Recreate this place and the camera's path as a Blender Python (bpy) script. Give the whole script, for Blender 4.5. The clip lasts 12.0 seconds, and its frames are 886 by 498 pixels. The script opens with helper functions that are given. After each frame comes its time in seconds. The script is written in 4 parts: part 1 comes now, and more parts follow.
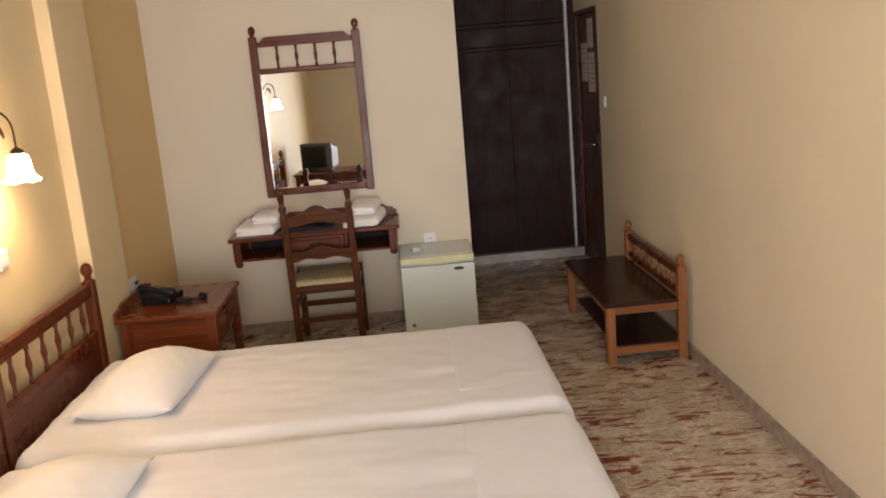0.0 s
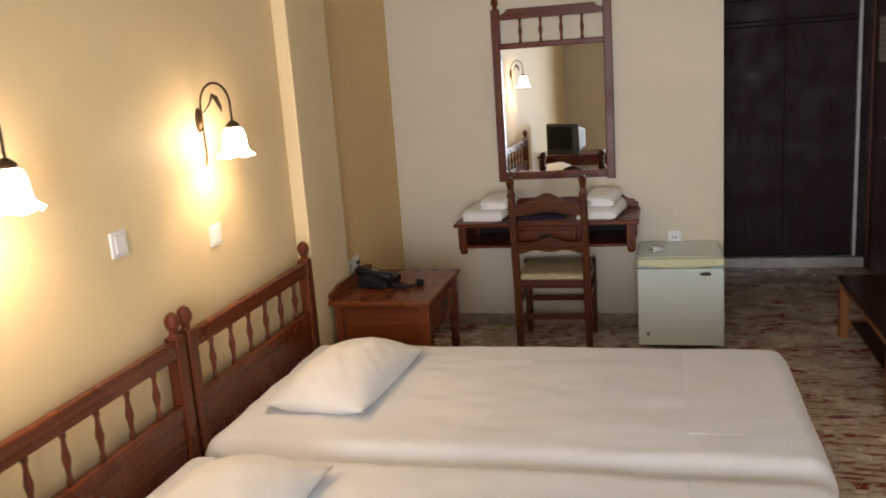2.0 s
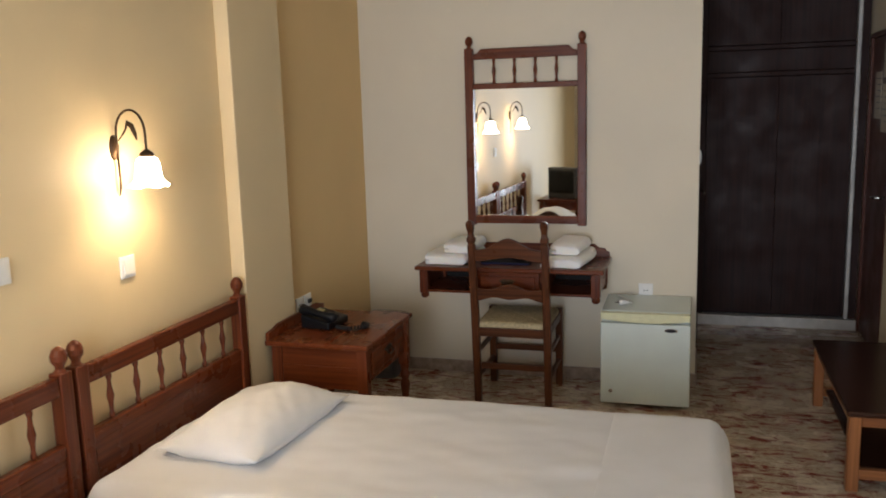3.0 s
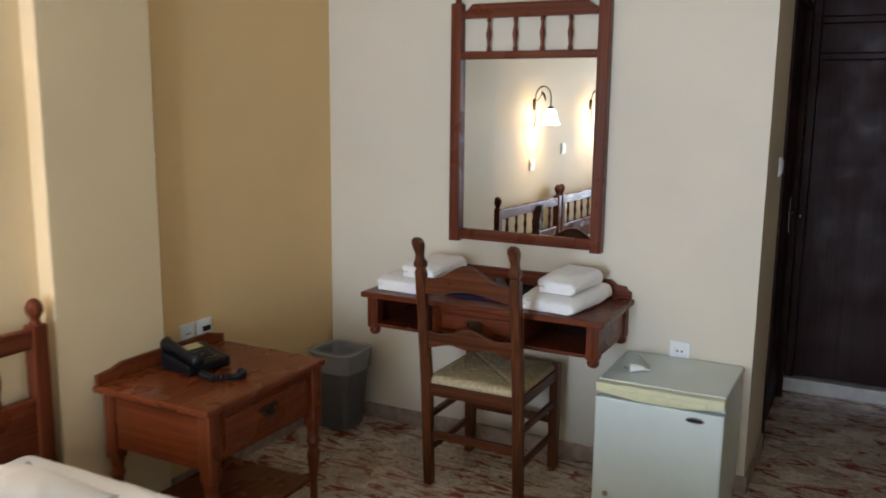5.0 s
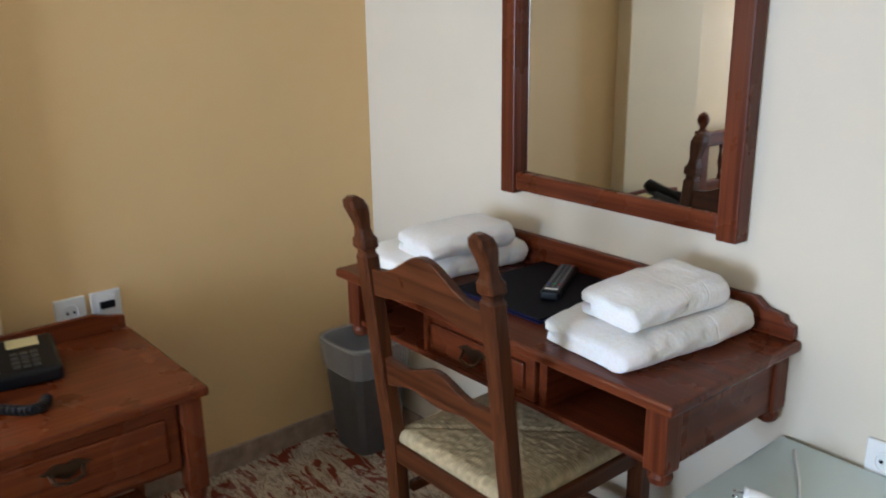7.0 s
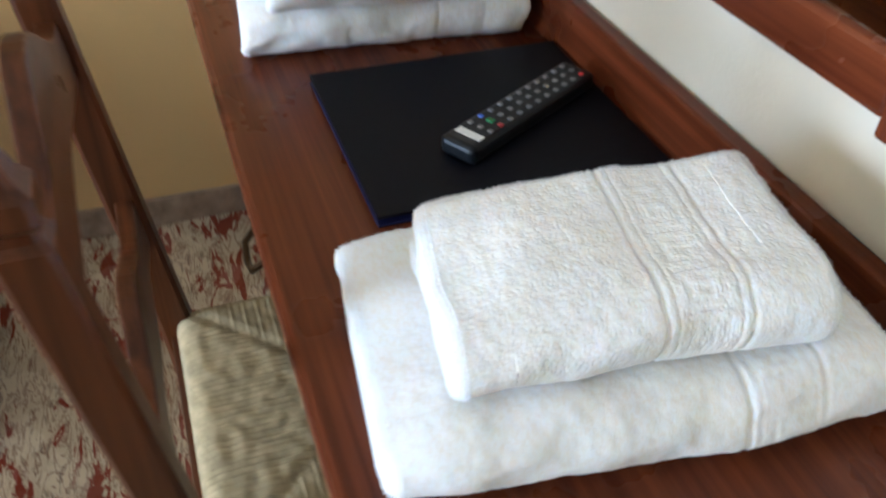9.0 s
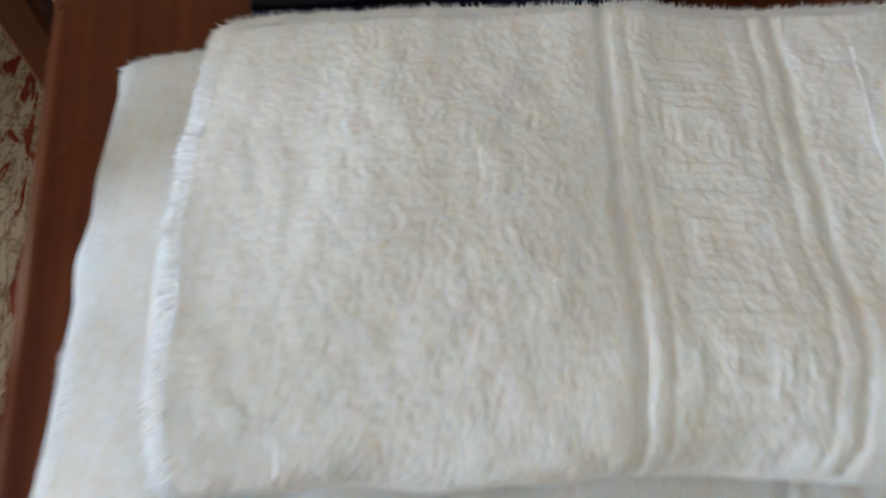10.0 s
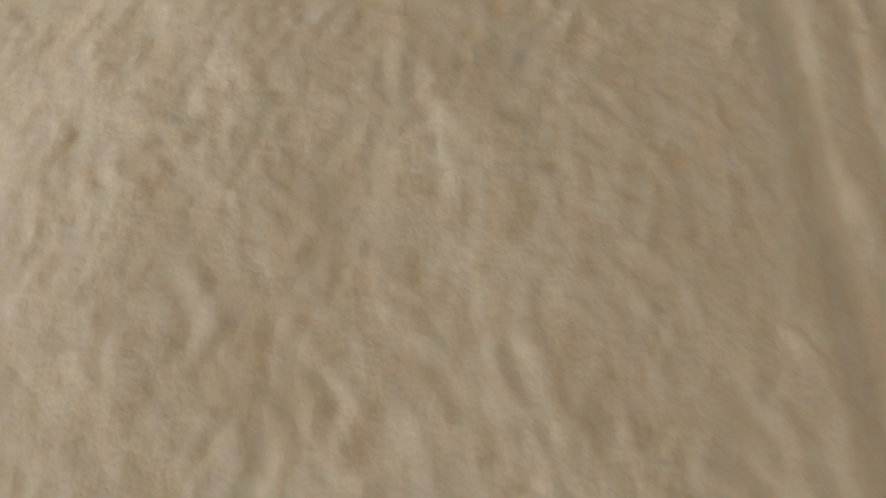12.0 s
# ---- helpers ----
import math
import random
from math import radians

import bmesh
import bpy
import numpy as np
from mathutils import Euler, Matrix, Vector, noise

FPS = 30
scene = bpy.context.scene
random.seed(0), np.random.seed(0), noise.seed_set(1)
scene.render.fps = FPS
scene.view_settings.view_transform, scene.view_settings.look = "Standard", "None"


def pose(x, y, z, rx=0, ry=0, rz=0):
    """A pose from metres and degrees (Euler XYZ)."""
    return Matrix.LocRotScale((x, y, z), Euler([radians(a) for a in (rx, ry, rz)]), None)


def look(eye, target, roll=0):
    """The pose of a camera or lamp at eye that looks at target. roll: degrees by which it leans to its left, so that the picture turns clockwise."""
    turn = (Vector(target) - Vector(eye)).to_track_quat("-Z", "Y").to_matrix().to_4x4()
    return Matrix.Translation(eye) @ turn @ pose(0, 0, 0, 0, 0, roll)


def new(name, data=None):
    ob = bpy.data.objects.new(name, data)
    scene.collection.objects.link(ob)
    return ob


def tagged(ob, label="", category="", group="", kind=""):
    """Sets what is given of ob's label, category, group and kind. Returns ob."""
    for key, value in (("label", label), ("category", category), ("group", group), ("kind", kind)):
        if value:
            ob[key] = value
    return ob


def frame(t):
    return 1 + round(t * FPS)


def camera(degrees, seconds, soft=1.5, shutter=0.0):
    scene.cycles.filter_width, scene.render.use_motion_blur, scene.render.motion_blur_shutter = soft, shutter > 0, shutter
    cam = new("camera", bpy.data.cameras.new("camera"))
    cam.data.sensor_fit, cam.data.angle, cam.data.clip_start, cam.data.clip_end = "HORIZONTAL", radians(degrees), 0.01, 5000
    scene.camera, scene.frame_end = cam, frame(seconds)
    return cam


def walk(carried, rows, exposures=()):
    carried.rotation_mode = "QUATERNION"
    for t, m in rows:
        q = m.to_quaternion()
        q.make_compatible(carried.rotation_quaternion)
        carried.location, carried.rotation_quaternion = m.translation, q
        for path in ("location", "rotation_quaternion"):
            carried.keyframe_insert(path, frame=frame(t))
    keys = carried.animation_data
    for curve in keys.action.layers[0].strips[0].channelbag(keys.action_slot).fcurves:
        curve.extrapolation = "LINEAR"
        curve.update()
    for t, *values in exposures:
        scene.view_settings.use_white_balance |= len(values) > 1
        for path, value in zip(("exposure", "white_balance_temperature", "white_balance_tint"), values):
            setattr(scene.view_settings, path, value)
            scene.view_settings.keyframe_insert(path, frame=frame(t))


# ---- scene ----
cam = camera(55.4, 12.0, soft=1.8, shutter=0.5)
PATH = [
    (0, (0.833, 0.638, 1.708), (0.914, 2.591, 1.287), -4.8),
    (0.5, (0.828, 0.664, 1.693), (0.923, 2.618, 1.276), -4.6),
    (1, (0.806, 0.728, 1.701), (0.768, 2.674, 1.241), -4.4),
    (1.5, (0.823, 0.895, 1.669), (0.621, 2.839, 1.246), -4.2),
    (2, (0.898, 1.099, 1.685), (0.4, 2.988, 1.261), -4.1),
    (2.5, (1.08, 1.204, 1.684), (0.585, 3.109, 1.324), -2.7),
    (4.5, (1.572, 2.403, 1.573), (0.686, 4.167, 1.251), 1.3),
    (5, (1.656, 2.889, 1.574), (0.751, 4.639, 1.227), 0.6),
    (5.5, (1.667, 3.339, 1.544), (0.599, 4.982, 1.147), 0.0),
    (6, (1.708, 3.803, 1.514), (0.447, 5.301, 1.109), -0.5),
    (6.5, (1.623, 4.28, 1.472), (0.235, 5.639, 0.995), -2.1),
    (6.7, (1.603, 4.465, 1.468), (0.181, 5.775, 0.959), -1.6),
    (8.3, (1.189, 5.552, 1.328), (-0.395, 6.254, 0.328), 0.3),
    (8.5, (1.135, 5.647, 1.31), (-0.417, 6.296, 0.227), 1.4),
    (9, (0.965, 5.826, 1.253), (-0.476, 6.37, -0.023), 1.8),
    (9.5, (0.833, 5.945, 1.182), (-0.401, 6.339, -0.342), 5.4),
    (10, (0.724, 6.019, 1.094), (-0.318, 6.28, -0.594), 6.6),
    (10.2, (0.694, 6.036, 1.052), (-0.348, 6.297, -0.635), 6.6),
    (10.5, (0.664, 6.054, 1.01), (-0.378, 6.315, -0.677), 6.6),
    (11, (0.636, 6.0595, 0.976), (-0.406, 6.3195, -0.711), 6.6),
    (11.5, (0.632, 6.0575, 0.967), (-0.41, 6.3185, -0.72), 6.6),
    (12, (0.627, 6.0535, 0.964), (-0.415, 6.3145, -0.723), 6.6),
]
EXPOSURES = [(0, 0.03, 7150, 23), (1, 0.0, 6850, 21), (2.5, -0.25, 6450, 17), (4.5, -0.1, 5700, 13), (5.5, 0.37, 5500, 13), (6.5, 0.45, 5350, 13), (8.5, 1.38, 4980, 9),
             (9.5, 1.02, 5080, 8), (10, 0.62, 5300, 9), (10.5, 0.2, 5850, 11), (11, 0.02, 6350, 12), (12, 0.0, 7400, 14)]
walk(cam, [(t, look(eye, target, roll)) for t, eye, target, roll in PATH], EXPOSURES)

# ---- plan, in metres ----
XL, XP, XR = -0.75, -0.68, 2.37          # bed wall, pillar face, right wall
YB, YF, YC = -0.72, 6.33, 7.80           # balcony wall, mirror wall, wardrobe front
XD = 1.27                                # left side of the entrance passage
HC = 2.65                                # ceiling
T = 0.12                                 # wall thickness

# ---- light ----
world = bpy.data.worlds.new("sky")
scene.world = world
world.use_nodes = True
wn = world.node_tree
sky = wn.nodes.new("ShaderNodeTexSky")
sky.sky_type, sky.sun_disc = "NISHITA", False
sky.sun_elevation, sky.sun_rotation = radians(50), radians(20)
wn.nodes["Background"].inputs[1].default_value = 0.1
wn.links.new(sky.outputs[0], wn.nodes["Background"].inputs[0])
sun = new("sun", bpy.data.lights.new("sun", "SUN"))
sun.data.energy, sun.data.angle, sun.data.color = 3.0, radians(0.5), (1, 0.95, 0.88)
sun.matrix_world = look((2, 9, 12), (0, 0, 0))
day = new("daylight", bpy.data.lights.new("daylight", "AREA"))
day.data.shape, day.data.size, day.data.size_y = "RECTANGLE", 1.4, 2.0
day.data.energy, day.data.color, day.data.spread = 84, (0.86, 0.94, 1.0), radians(120)
day.matrix_world = look((0.87, YB - 0.02, 1.15), (0.87, 5, 1.15))
LAMP_POWER = 5.0
LAMP_COLOUR = (1.0, 0.74, 0.44)


# ---- materials ----
def base(name, rough=0.5, metal=0.0, spec=0.5):
    m = bpy.data.materials.new(name)
    m.use_nodes = True
    b = m.node_tree.nodes["Principled BSDF"]
    b.inputs["Roughness"].default_value, b.inputs["Metallic"].default_value = rough, metal
    b.inputs["Specular IOR Level"].default_value = spec
    return m, m.node_tree, b


def node(nt, kind, **values):
    n = nt.nodes.new(kind)
    for k, v in values.items():
        n.inputs[k].default_value = v
    return n


def coords(nt, scale=(1, 1, 1), turn=(0, 0, 0)):
    c, m = nt.nodes.new("ShaderNodeTexCoord"), nt.nodes.new("ShaderNodeMapping")
    m.inputs["Scale"].default_value, m.inputs["Rotation"].default_value = scale, turn
    nt.links.new(c.outputs["Object"], m.inputs["Vector"])
    return m.outputs["Vector"]


def noise_tex(nt, vec, scale, detail=4.0, rough=0.55, distort=0.0):
    n = node(nt, "ShaderNodeTexNoise", Scale=scale, Detail=detail, Roughness=rough, Distortion=distort)
    nt.links.new(vec, n.inputs["Vector"])
    return n.outputs["Fac"]


def ramp(nt, fac, stops):
    r = nt.nodes.new("ShaderNodeValToRGB")
    e = r.color_ramp.elements
    while len(e) < len(stops):
        e.new(0.5)
    for k, (p, c) in zip(e, stops):
        k.position, k.color = p, (*c, 1) if len(c) == 3 else c
    nt.links.new(fac, r.inputs["Fac"])
    return r.outputs["Color"]


def mixed(nt, fac, a, b, kind="MIX"):
    x = nt.nodes.new("ShaderNodeMix")
    x.data_type, x.blend_type = "RGBA", kind
    for sock, v in ((x.inputs[0], fac), (x.inputs[6], a), (x.inputs[7], b)):
        if isinstance(v, (int, float)):
            sock.default_value = v
        elif isinstance(v, tuple):
            sock.default_value = (*v, 1)
        else:
            nt.links.new(v, sock)
    return x.outputs[2]


def bump(nt, b, fac, strength, distance):
    n = node(nt, "ShaderNodeBump", Strength=strength, Distance=distance)
    nt.links.new(fac, n.inputs["Height"])
    nt.links.new(n.outputs["Normal"], b.inputs["Normal"])


def paint(name, colour, rough=0.55):
    m, nt, b = base(name, rough, spec=0.35)
    v = coords(nt)
    big, fine = noise_tex(nt, v, 1.6, 5), noise_tex(nt, v, 160, 3)
    dark = tuple(c * 0.93 for c in colour)
    nt.links.new(ramp(nt, big, [(0.3, dark), (0.7, colour)]), b.inputs["Base Color"])
    bump(nt, b, fine, 0.25, 0.002)
    return m


def wood(name, dark, light, axis=0, rough=0.32):
    m, nt, b = base(name, rough, spec=0.22)
    s = [75.0, 75.0, 75.0]
    s[axis] = 1.5
    v = coords(nt, tuple(s))
    grain = noise_tex(nt, v, 1.0, 6, 0.6, 0.25)
    wear = noise_tex(nt, coords(nt), 5, 4)
    c = ramp(nt, grain, [(0.33, dark), (0.66, light)])
    nt.links.new(c, b.inputs["Base Color"])
    nt.links.new(ramp(nt, wear, [(0.3, (rough * 0.8,) * 3), (0.7, (rough * 1.35,) * 3)]), b.inputs["Roughness"])
    bump(nt, b, grain, 0.12, 0.002)
    return m


def cloth(name, colour, scale=900, strength=0.3, wrinkle_shade=9.0):
    m, nt, b = base(name, 0.9, spec=0.15)
    v = coords(nt)
    f, w = noise_tex(nt, v, scale, 2), noise_tex(nt, v, wrinkle_shade, 4, 0.5, 0.4)
    # shade of soft wrinkles painted in as slightly darker colour, without relief
    nt.links.new(ramp(nt, w, [(0.3, tuple(c * 0.95 for c in colour)), (0.7, colour)]), b.inputs["Base Color"])
    bump(nt, b, f, strength, 0.001)
    b.inputs["Sheen Weight"].default_value = 0.15
    return m


def plain(name, colour, rough=0.4, metal=0.0, vary=0.12, scale=30):
    m, nt, b = base(name, rough, metal, 0.5 if max(colour) > 0.1 else 0.25)
    n = noise_tex(nt, coords(nt), scale, 4)
    nt.links.new(ramp(nt, n, [(0.3, tuple(c * (1 - vary) for c in colour)), (0.7, colour)]), b.inputs["Base Color"])
    return m


def stone_floor(name):
    m, nt, b = base(name, 0.22, spec=0.5)
    v = coords(nt, (5.2, 19, 1), (0, 0, 0.12))
    red = noise_tex(nt, v, 1.0, 5, 0.62, 1.6)
    thin = noise_tex(nt, coords(nt, (7, 26, 1), (0, 0, -0.1)), 1.0, 6, 0.65, 2.2)
    cloud = noise_tex(nt, coords(nt), 6, 5)
    ground_c = ramp(nt, cloud, [(0.3, (0.50, 0.41, 0.29)), (0.7, (0.70, 0.61, 0.47))])
    vein = ramp(nt, thin, [(0.465, (0, 0, 0)), (0.495, (0.85, 0.85, 0.85)), (0.505, (0.85, 0.85, 0.85)), (0.535, (0, 0, 0))])
    c = mixed(nt, vein, ground_c, (0.20, 0.09, 0.06))
    hair = noise_tex(nt, coords(nt, (26, 80, 1), (0, 0, 0.3)), 1.0, 4, 0.6, 1.2)
    c = mixed(nt, ramp(nt, hair, [(0.60, (0, 0, 0)), (0.64, (0.6, 0.6, 0.6))]), c, (0.16, 0.11, 0.09))
    blot = ramp(nt, red, [(0.55, (0, 0, 0)), (0.568, (0.95, 0.95, 0.95))])
    c = mixed(nt, blot, c, (0.21, 0.03, 0.018))
    nt.links.new(c, b.inputs["Base Color"])
    nt.links.new(ramp(nt, cloud, [(0.3, (0.18,) * 3), (0.7, (0.34,) * 3)]), b.inputs["Roughness"])
    return m


def glass_mat(name):
    m = bpy.data.materials.new(name)
    m.use_nodes = True
    b = m.node_tree.nodes["Principled BSDF"]
    b.inputs["Transmission Weight"].default_value, b.inputs["Roughness"].default_value = 1.0, 0.02
    return m


def film_mat(name):
    m, nt, b = base(name, 0.3)
    b.inputs["Base Color"].default_value = (0.75, 0.76, 0.78, 1)
    b.inputs["Alpha"].default_value = 0.28
    bump(nt, b, noise_tex(nt, coords(nt), 26, 4, 0.6, 1.0), 0.8, 0.01)
    return m


def glow(name, colour, strength):
    m, nt, b = base(name, 0.3)
    b.inputs["Base Color"].default_value = (0.85, 0.8, 0.7, 1)
    b.inputs["Emission Color"].default_value = (*colour, 1)
    b.inputs["Emission Strength"].default_value = strength
    return m


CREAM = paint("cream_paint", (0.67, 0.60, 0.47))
# cream for the east wall, its stronger light put into a paler, yellower colour
CREAM_LIT = paint("cream_paint_lit", (0.80, 0.70, 0.52))
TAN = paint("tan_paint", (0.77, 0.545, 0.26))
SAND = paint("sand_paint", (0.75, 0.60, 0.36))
WHITE = paint("white_paint", (0.80, 0.78, 0.72))
FLOOR = stone_floor("streaked_marble")
STONE = plain("grey_marble", (0.46, 0.35, 0.27), 0.3, vary=0.5, scale=22)
SILL = plain("pale_marble", (0.62, 0.60, 0.56), 0.3, vary=0.25, scale=14)
RED_X = wood("red_wood_x", (0.068, 0.014, 0.005), (0.150, 0.037, 0.012), 0, 0.27)
RED_Y = wood("red_wood_y", (0.068, 0.014, 0.005), (0.150, 0.037, 0.012), 1, 0.27)
RED_Z = wood("red_wood_z", (0.068, 0.014, 0.005), (0.150, 0.037, 0.012), 2, 0.3)
NIGHT_Y = wood("orange_wood_y", (0.10, 0.022, 0.007), (0.18, 0.045, 0.013), 1, 0.26)
NIGHT_X = wood("orange_wood_x", (0.095, 0.021, 0.007), (0.175, 0.044, 0.013), 0, 0.3)
NIGHT_Z = wood("orange_wood_z", (0.10, 0.023, 0.008), (0.185, 0.048, 0.016), 2, 0.3)
BROWN_X = wood("brown_wood_x", (0.046, 0.014, 0.005), (0.118, 0.038, 0.013), 0, 0.33)
BROWN_Y = wood("brown_wood_y", (0.046, 0.014, 0.005), (0.118, 0.038, 0.013), 1, 0.33)
BROWN_Z = wood("brown_wood_z", (0.046, 0.014, 0.005), (0.118, 0.038, 0.013), 2, 0.33)
BENCH_X = wood("amber_wood_x", (0.16, 0.055, 0.018), (0.30, 0.12, 0.042), 0, 0.33)
BENCH_Y = wood("amber_wood_y", (0.16, 0.055, 0.018), (0.30, 0.12, 0.042), 1, 0.33)
BENCH_Z = wood("amber_wood_z", (0.16, 0.055, 0.018), (0.30, 0.12, 0.042), 2, 0.33)
SLAB_Y = wood("dark_board", (0.02, 0.008, 0.005), (0.045, 0.017, 0.010), 1, 0.2)
DOOR_Z = wood("dark_door_wood", (0.017, 0.007, 0.006), (0.034, 0.013, 0.010), 2, 0.55)
DOOR_Z.node_tree.nodes["Principled BSDF"].inputs["Specular IOR Level"].default_value = 0.2
ENTRY_Z = wood("entrance_door_wood", (0.06, 0.018, 0.011), (0.11, 0.034, 0.02), 2, 0.35)
SHEET = cloth("bed_linen", (0.71, 0.72, 0.745), 700, 0.2, 7.0)
PILLOW = cloth("pillow_linen", (0.72, 0.72, 0.72), 700, 0.2, 12.0)
TERRY = cloth("terry_towel", (0.85, 0.83, 0.79), 700, 0.2, 25.0)
nt = TERRY.node_tree
# white pile; the warm shade in its pits is painted in as tan
locks = noise_tex(nt, coords(nt, (150, 270, 200)), 1.0, 5, 0.65, 0.8)
nt.links.new(ramp(nt, locks, [(0.34, (0.83, 0.775, 0.70)), (0.54, (0.865, 0.85, 0.825)), (0.66, (0.87, 0.87, 0.87))]), nt.nodes["Principled BSDF"].inputs["Base Color"])
for socket, value in (("Subsurface Weight", 0.3), ("Subsurface Radius", (0.003, 0.0022, 0.0014)), ("Subsurface Scale", 1.0)):
    TERRY.node_tree.nodes["Principled BSDF"].inputs[socket].default_value = value
FUZZ = cloth("loose_terry", (0.90, 0.90, 0.90), 700, 0.0, 25.0)
RUSH = plain("woven_rush", (0.56, 0.46, 0.27), 0.7, vary=0.4, scale=60)
FRIDGE = plain("fridge_enamel", (0.65, 0.73, 0.70), 0.3, vary=0.05, scale=8)
YELLOWED = plain("yellowed_plastic", (0.66, 0.66, 0.42), 0.35, vary=0.1)
PLASTIC = plain("white_plastic", (0.80, 0.80, 0.78), 0.35, vary=0.04)
DARK = plain("black_plastic", (0.008, 0.009, 0.011), 0.35, vary=0.3)
# near-black colour that stands in for shade in gaps and holes
GAP_SHADE = plain("gap_shade", (0.01, 0.008, 0.007), 0.7)
FOLDER = plain("navy_leatherette", (0.004, 0.004, 0.007), 0.6, vary=0.3, scale=200)
FOLDER.node_tree.nodes["Principled BSDF"].inputs["Specular IOR Level"].default_value = 0.12
NAVY = plain("navy_edge", (0.01, 0.012, 0.06), 0.5)
BIN = plain("grey_bin_plastic", (0.10, 0.10, 0.105), 0.45, vary=0.15)
BAG = film_mat("clear_bag")
IRON = plain("bronzed_iron", (0.07, 0.042, 0.022), 0.35, 0.7)
STEEL = plain("chrome", (0.6, 0.6, 0.6), 0.2, 1.0)
PAPER = plain("paper", (0.62, 0.56, 0.46), 0.8, vary=0.06)
YPAPER = plain("yellow_label", (0.62, 0.56, 0.30), 0.7)
RED, GREEN, YEL, BLUE = (plain(n, c, 0.4) for n, c in (("red_key", (0.5, 0.02, 0.02)), ("green_key", (0.02, 0.3, 0.08)), ("yellow_key", (0.6, 0.5, 0.03)), ("blue_key", (0.03, 0.1, 0.5))))
KEY = plain("grey_key", (0.16, 0.16, 0.165), 0.5)
TVBODY = plain("tv_grey", (0.07, 0.07, 0.07), 0.45)
GLASS = glass_mat("clear_glass")
MIRROR = base("silvered_glass", 0.01, 1.0)[0]
MIRROR.node_tree.nodes["Principled BSDF"].inputs["Base Color"].default_value = (0.70, 0.71, 0.69, 1)
SHADE = glow("lit_opal_glass", (1.0, 0.78, 0.50), 42.0)


# ---- mesh helpers ----
def part(name, bm, material, parent=None, label="", smooth=False):
    me = bpy.data.meshes.new(name)
    bmesh.ops.recalc_face_normals(bm, faces=bm.faces)
    if smooth:
        for f in bm.faces:
            f.smooth = True
    bm.to_mesh(me)
    bm.free()
    me.materials.append(material)
    ob = new(name, me)
    if parent is not None:
        ob.parent = parent
    if label:
        ob["label"] = label
    return ob


def thing(name, label, category, at=(0, 0, 0), rz=0, group="", kind=""):
    e = new(name)
    e.matrix_world = pose(*at, 0, 0, rz)
    return tagged(e, label, category, group, kind)


def box(x0, x1, y0, y1, z0, z1, bev=0.004, bm=None, seg=2):
    b = bmesh.new()
    bmesh.ops.create_cube(b, size=1)
    for v in b.verts:
        v.co = Vector(((x0 + x1) / 2 + v.co.x * (x1 - x0), (y0 + y1) / 2 + v.co.y * (y1 - y0), (z0 + z1) / 2 + v.co.z * (z1 - z0)))
    if bev:
        bmesh.ops.bevel(b, geom=b.edges[:], offset=bev, segments=seg, profile=0.5, affect="EDGES")
    return merged(bm, b)


def merged(bm, b):
    if bm is None:
        return b
    me = bpy.data.meshes.new("tmp")
    b.to_mesh(me)
    b.free()
    bm.from_mesh(me)
    bpy.data.meshes.remove(me)
    return bm


def lathe(profile, n=16, at=(0, 0, 0), bm=None):
    b = bm or bmesh.new()
    rings = []
    for r, z in profile:
        rings.append([b.verts.new((at[0] + r * math.cos(2 * math.pi * k / n), at[1] + r * math.sin(2 * math.pi * k / n), at[2] + z)) for k in range(n)])
    for a, c in zip(rings, rings[1:]):
        for k in range(n):
            b.faces.new((a[k], a[(k + 1) % n], c[(k + 1) % n], c[k]))
    b.faces.new(rings[0][::-1])
    b.faces.new(rings[-1])
    return b


def tube(points, r, n=8, bm=None):
    """A round bar along points; r is one radius or one for each point."""
    b = bm or bmesh.new()
    pts = [Vector(p) for p in points]
    rr = r if isinstance(r, (list, tuple)) else [r] * len(pts)
    side, rings = None, []
    for i, p in enumerate(pts):
        d = (pts[min(i + 1, len(pts) - 1)] - pts[max(i - 1, 0)]).normalized()
        if side is None:
            side = d.orthogonal().normalized()
        side = (side - d * side.dot(d)).normalized()
        up = d.cross(side)
        rings.append([b.verts.new(p + rr[i] * (math.cos(2 * math.pi * k / n) * side + math.sin(2 * math.pi * k / n) * up)) for k in range(n)])
    for a, c in zip(rings, rings[1:]):
        for k in range(n):
            b.faces.new((a[k], a[(k + 1) % n], c[(k + 1) % n], c[k]))
    b.faces.new(rings[0][::-1])
    b.faces.new(rings[-1])
    return b


def plate(outline, d0, d1, axis="y", bev=0.003):
    """A flat board cut to an outline; outline in (x, z) for axis y, (y, z) for axis x, (x, y) for axis z."""
    put = {"y": lambda a, c, d: (a, d, c), "x": lambda a, c, d: (d, a, c), "z": lambda a, c, d: (a, c, d)}[axis]
    b = bmesh.new()
    lo = [b.verts.new(put(a, c, d0)) for a, c in outline]
    hi = [b.verts.new(put(a, c, d1)) for a, c in outline]
    n = len(outline)
    b.faces.new(lo)
    b.faces.new(hi[::-1])
    for k in range(n):
        b.faces.new((lo[k], lo[(k + 1) % n], hi[(k + 1) % n], hi[k]))
    if bev:
        bmesh.ops.recalc_face_normals(b, faces=b.faces)
        bmesh.ops.bevel(b, geom=[e for e in b.edges if len(e.link_faces) == 2 and e.calc_face_angle(0) > 0.8], offset=bev, segments=2, profile=0.5, affect="EDGES")
    return b


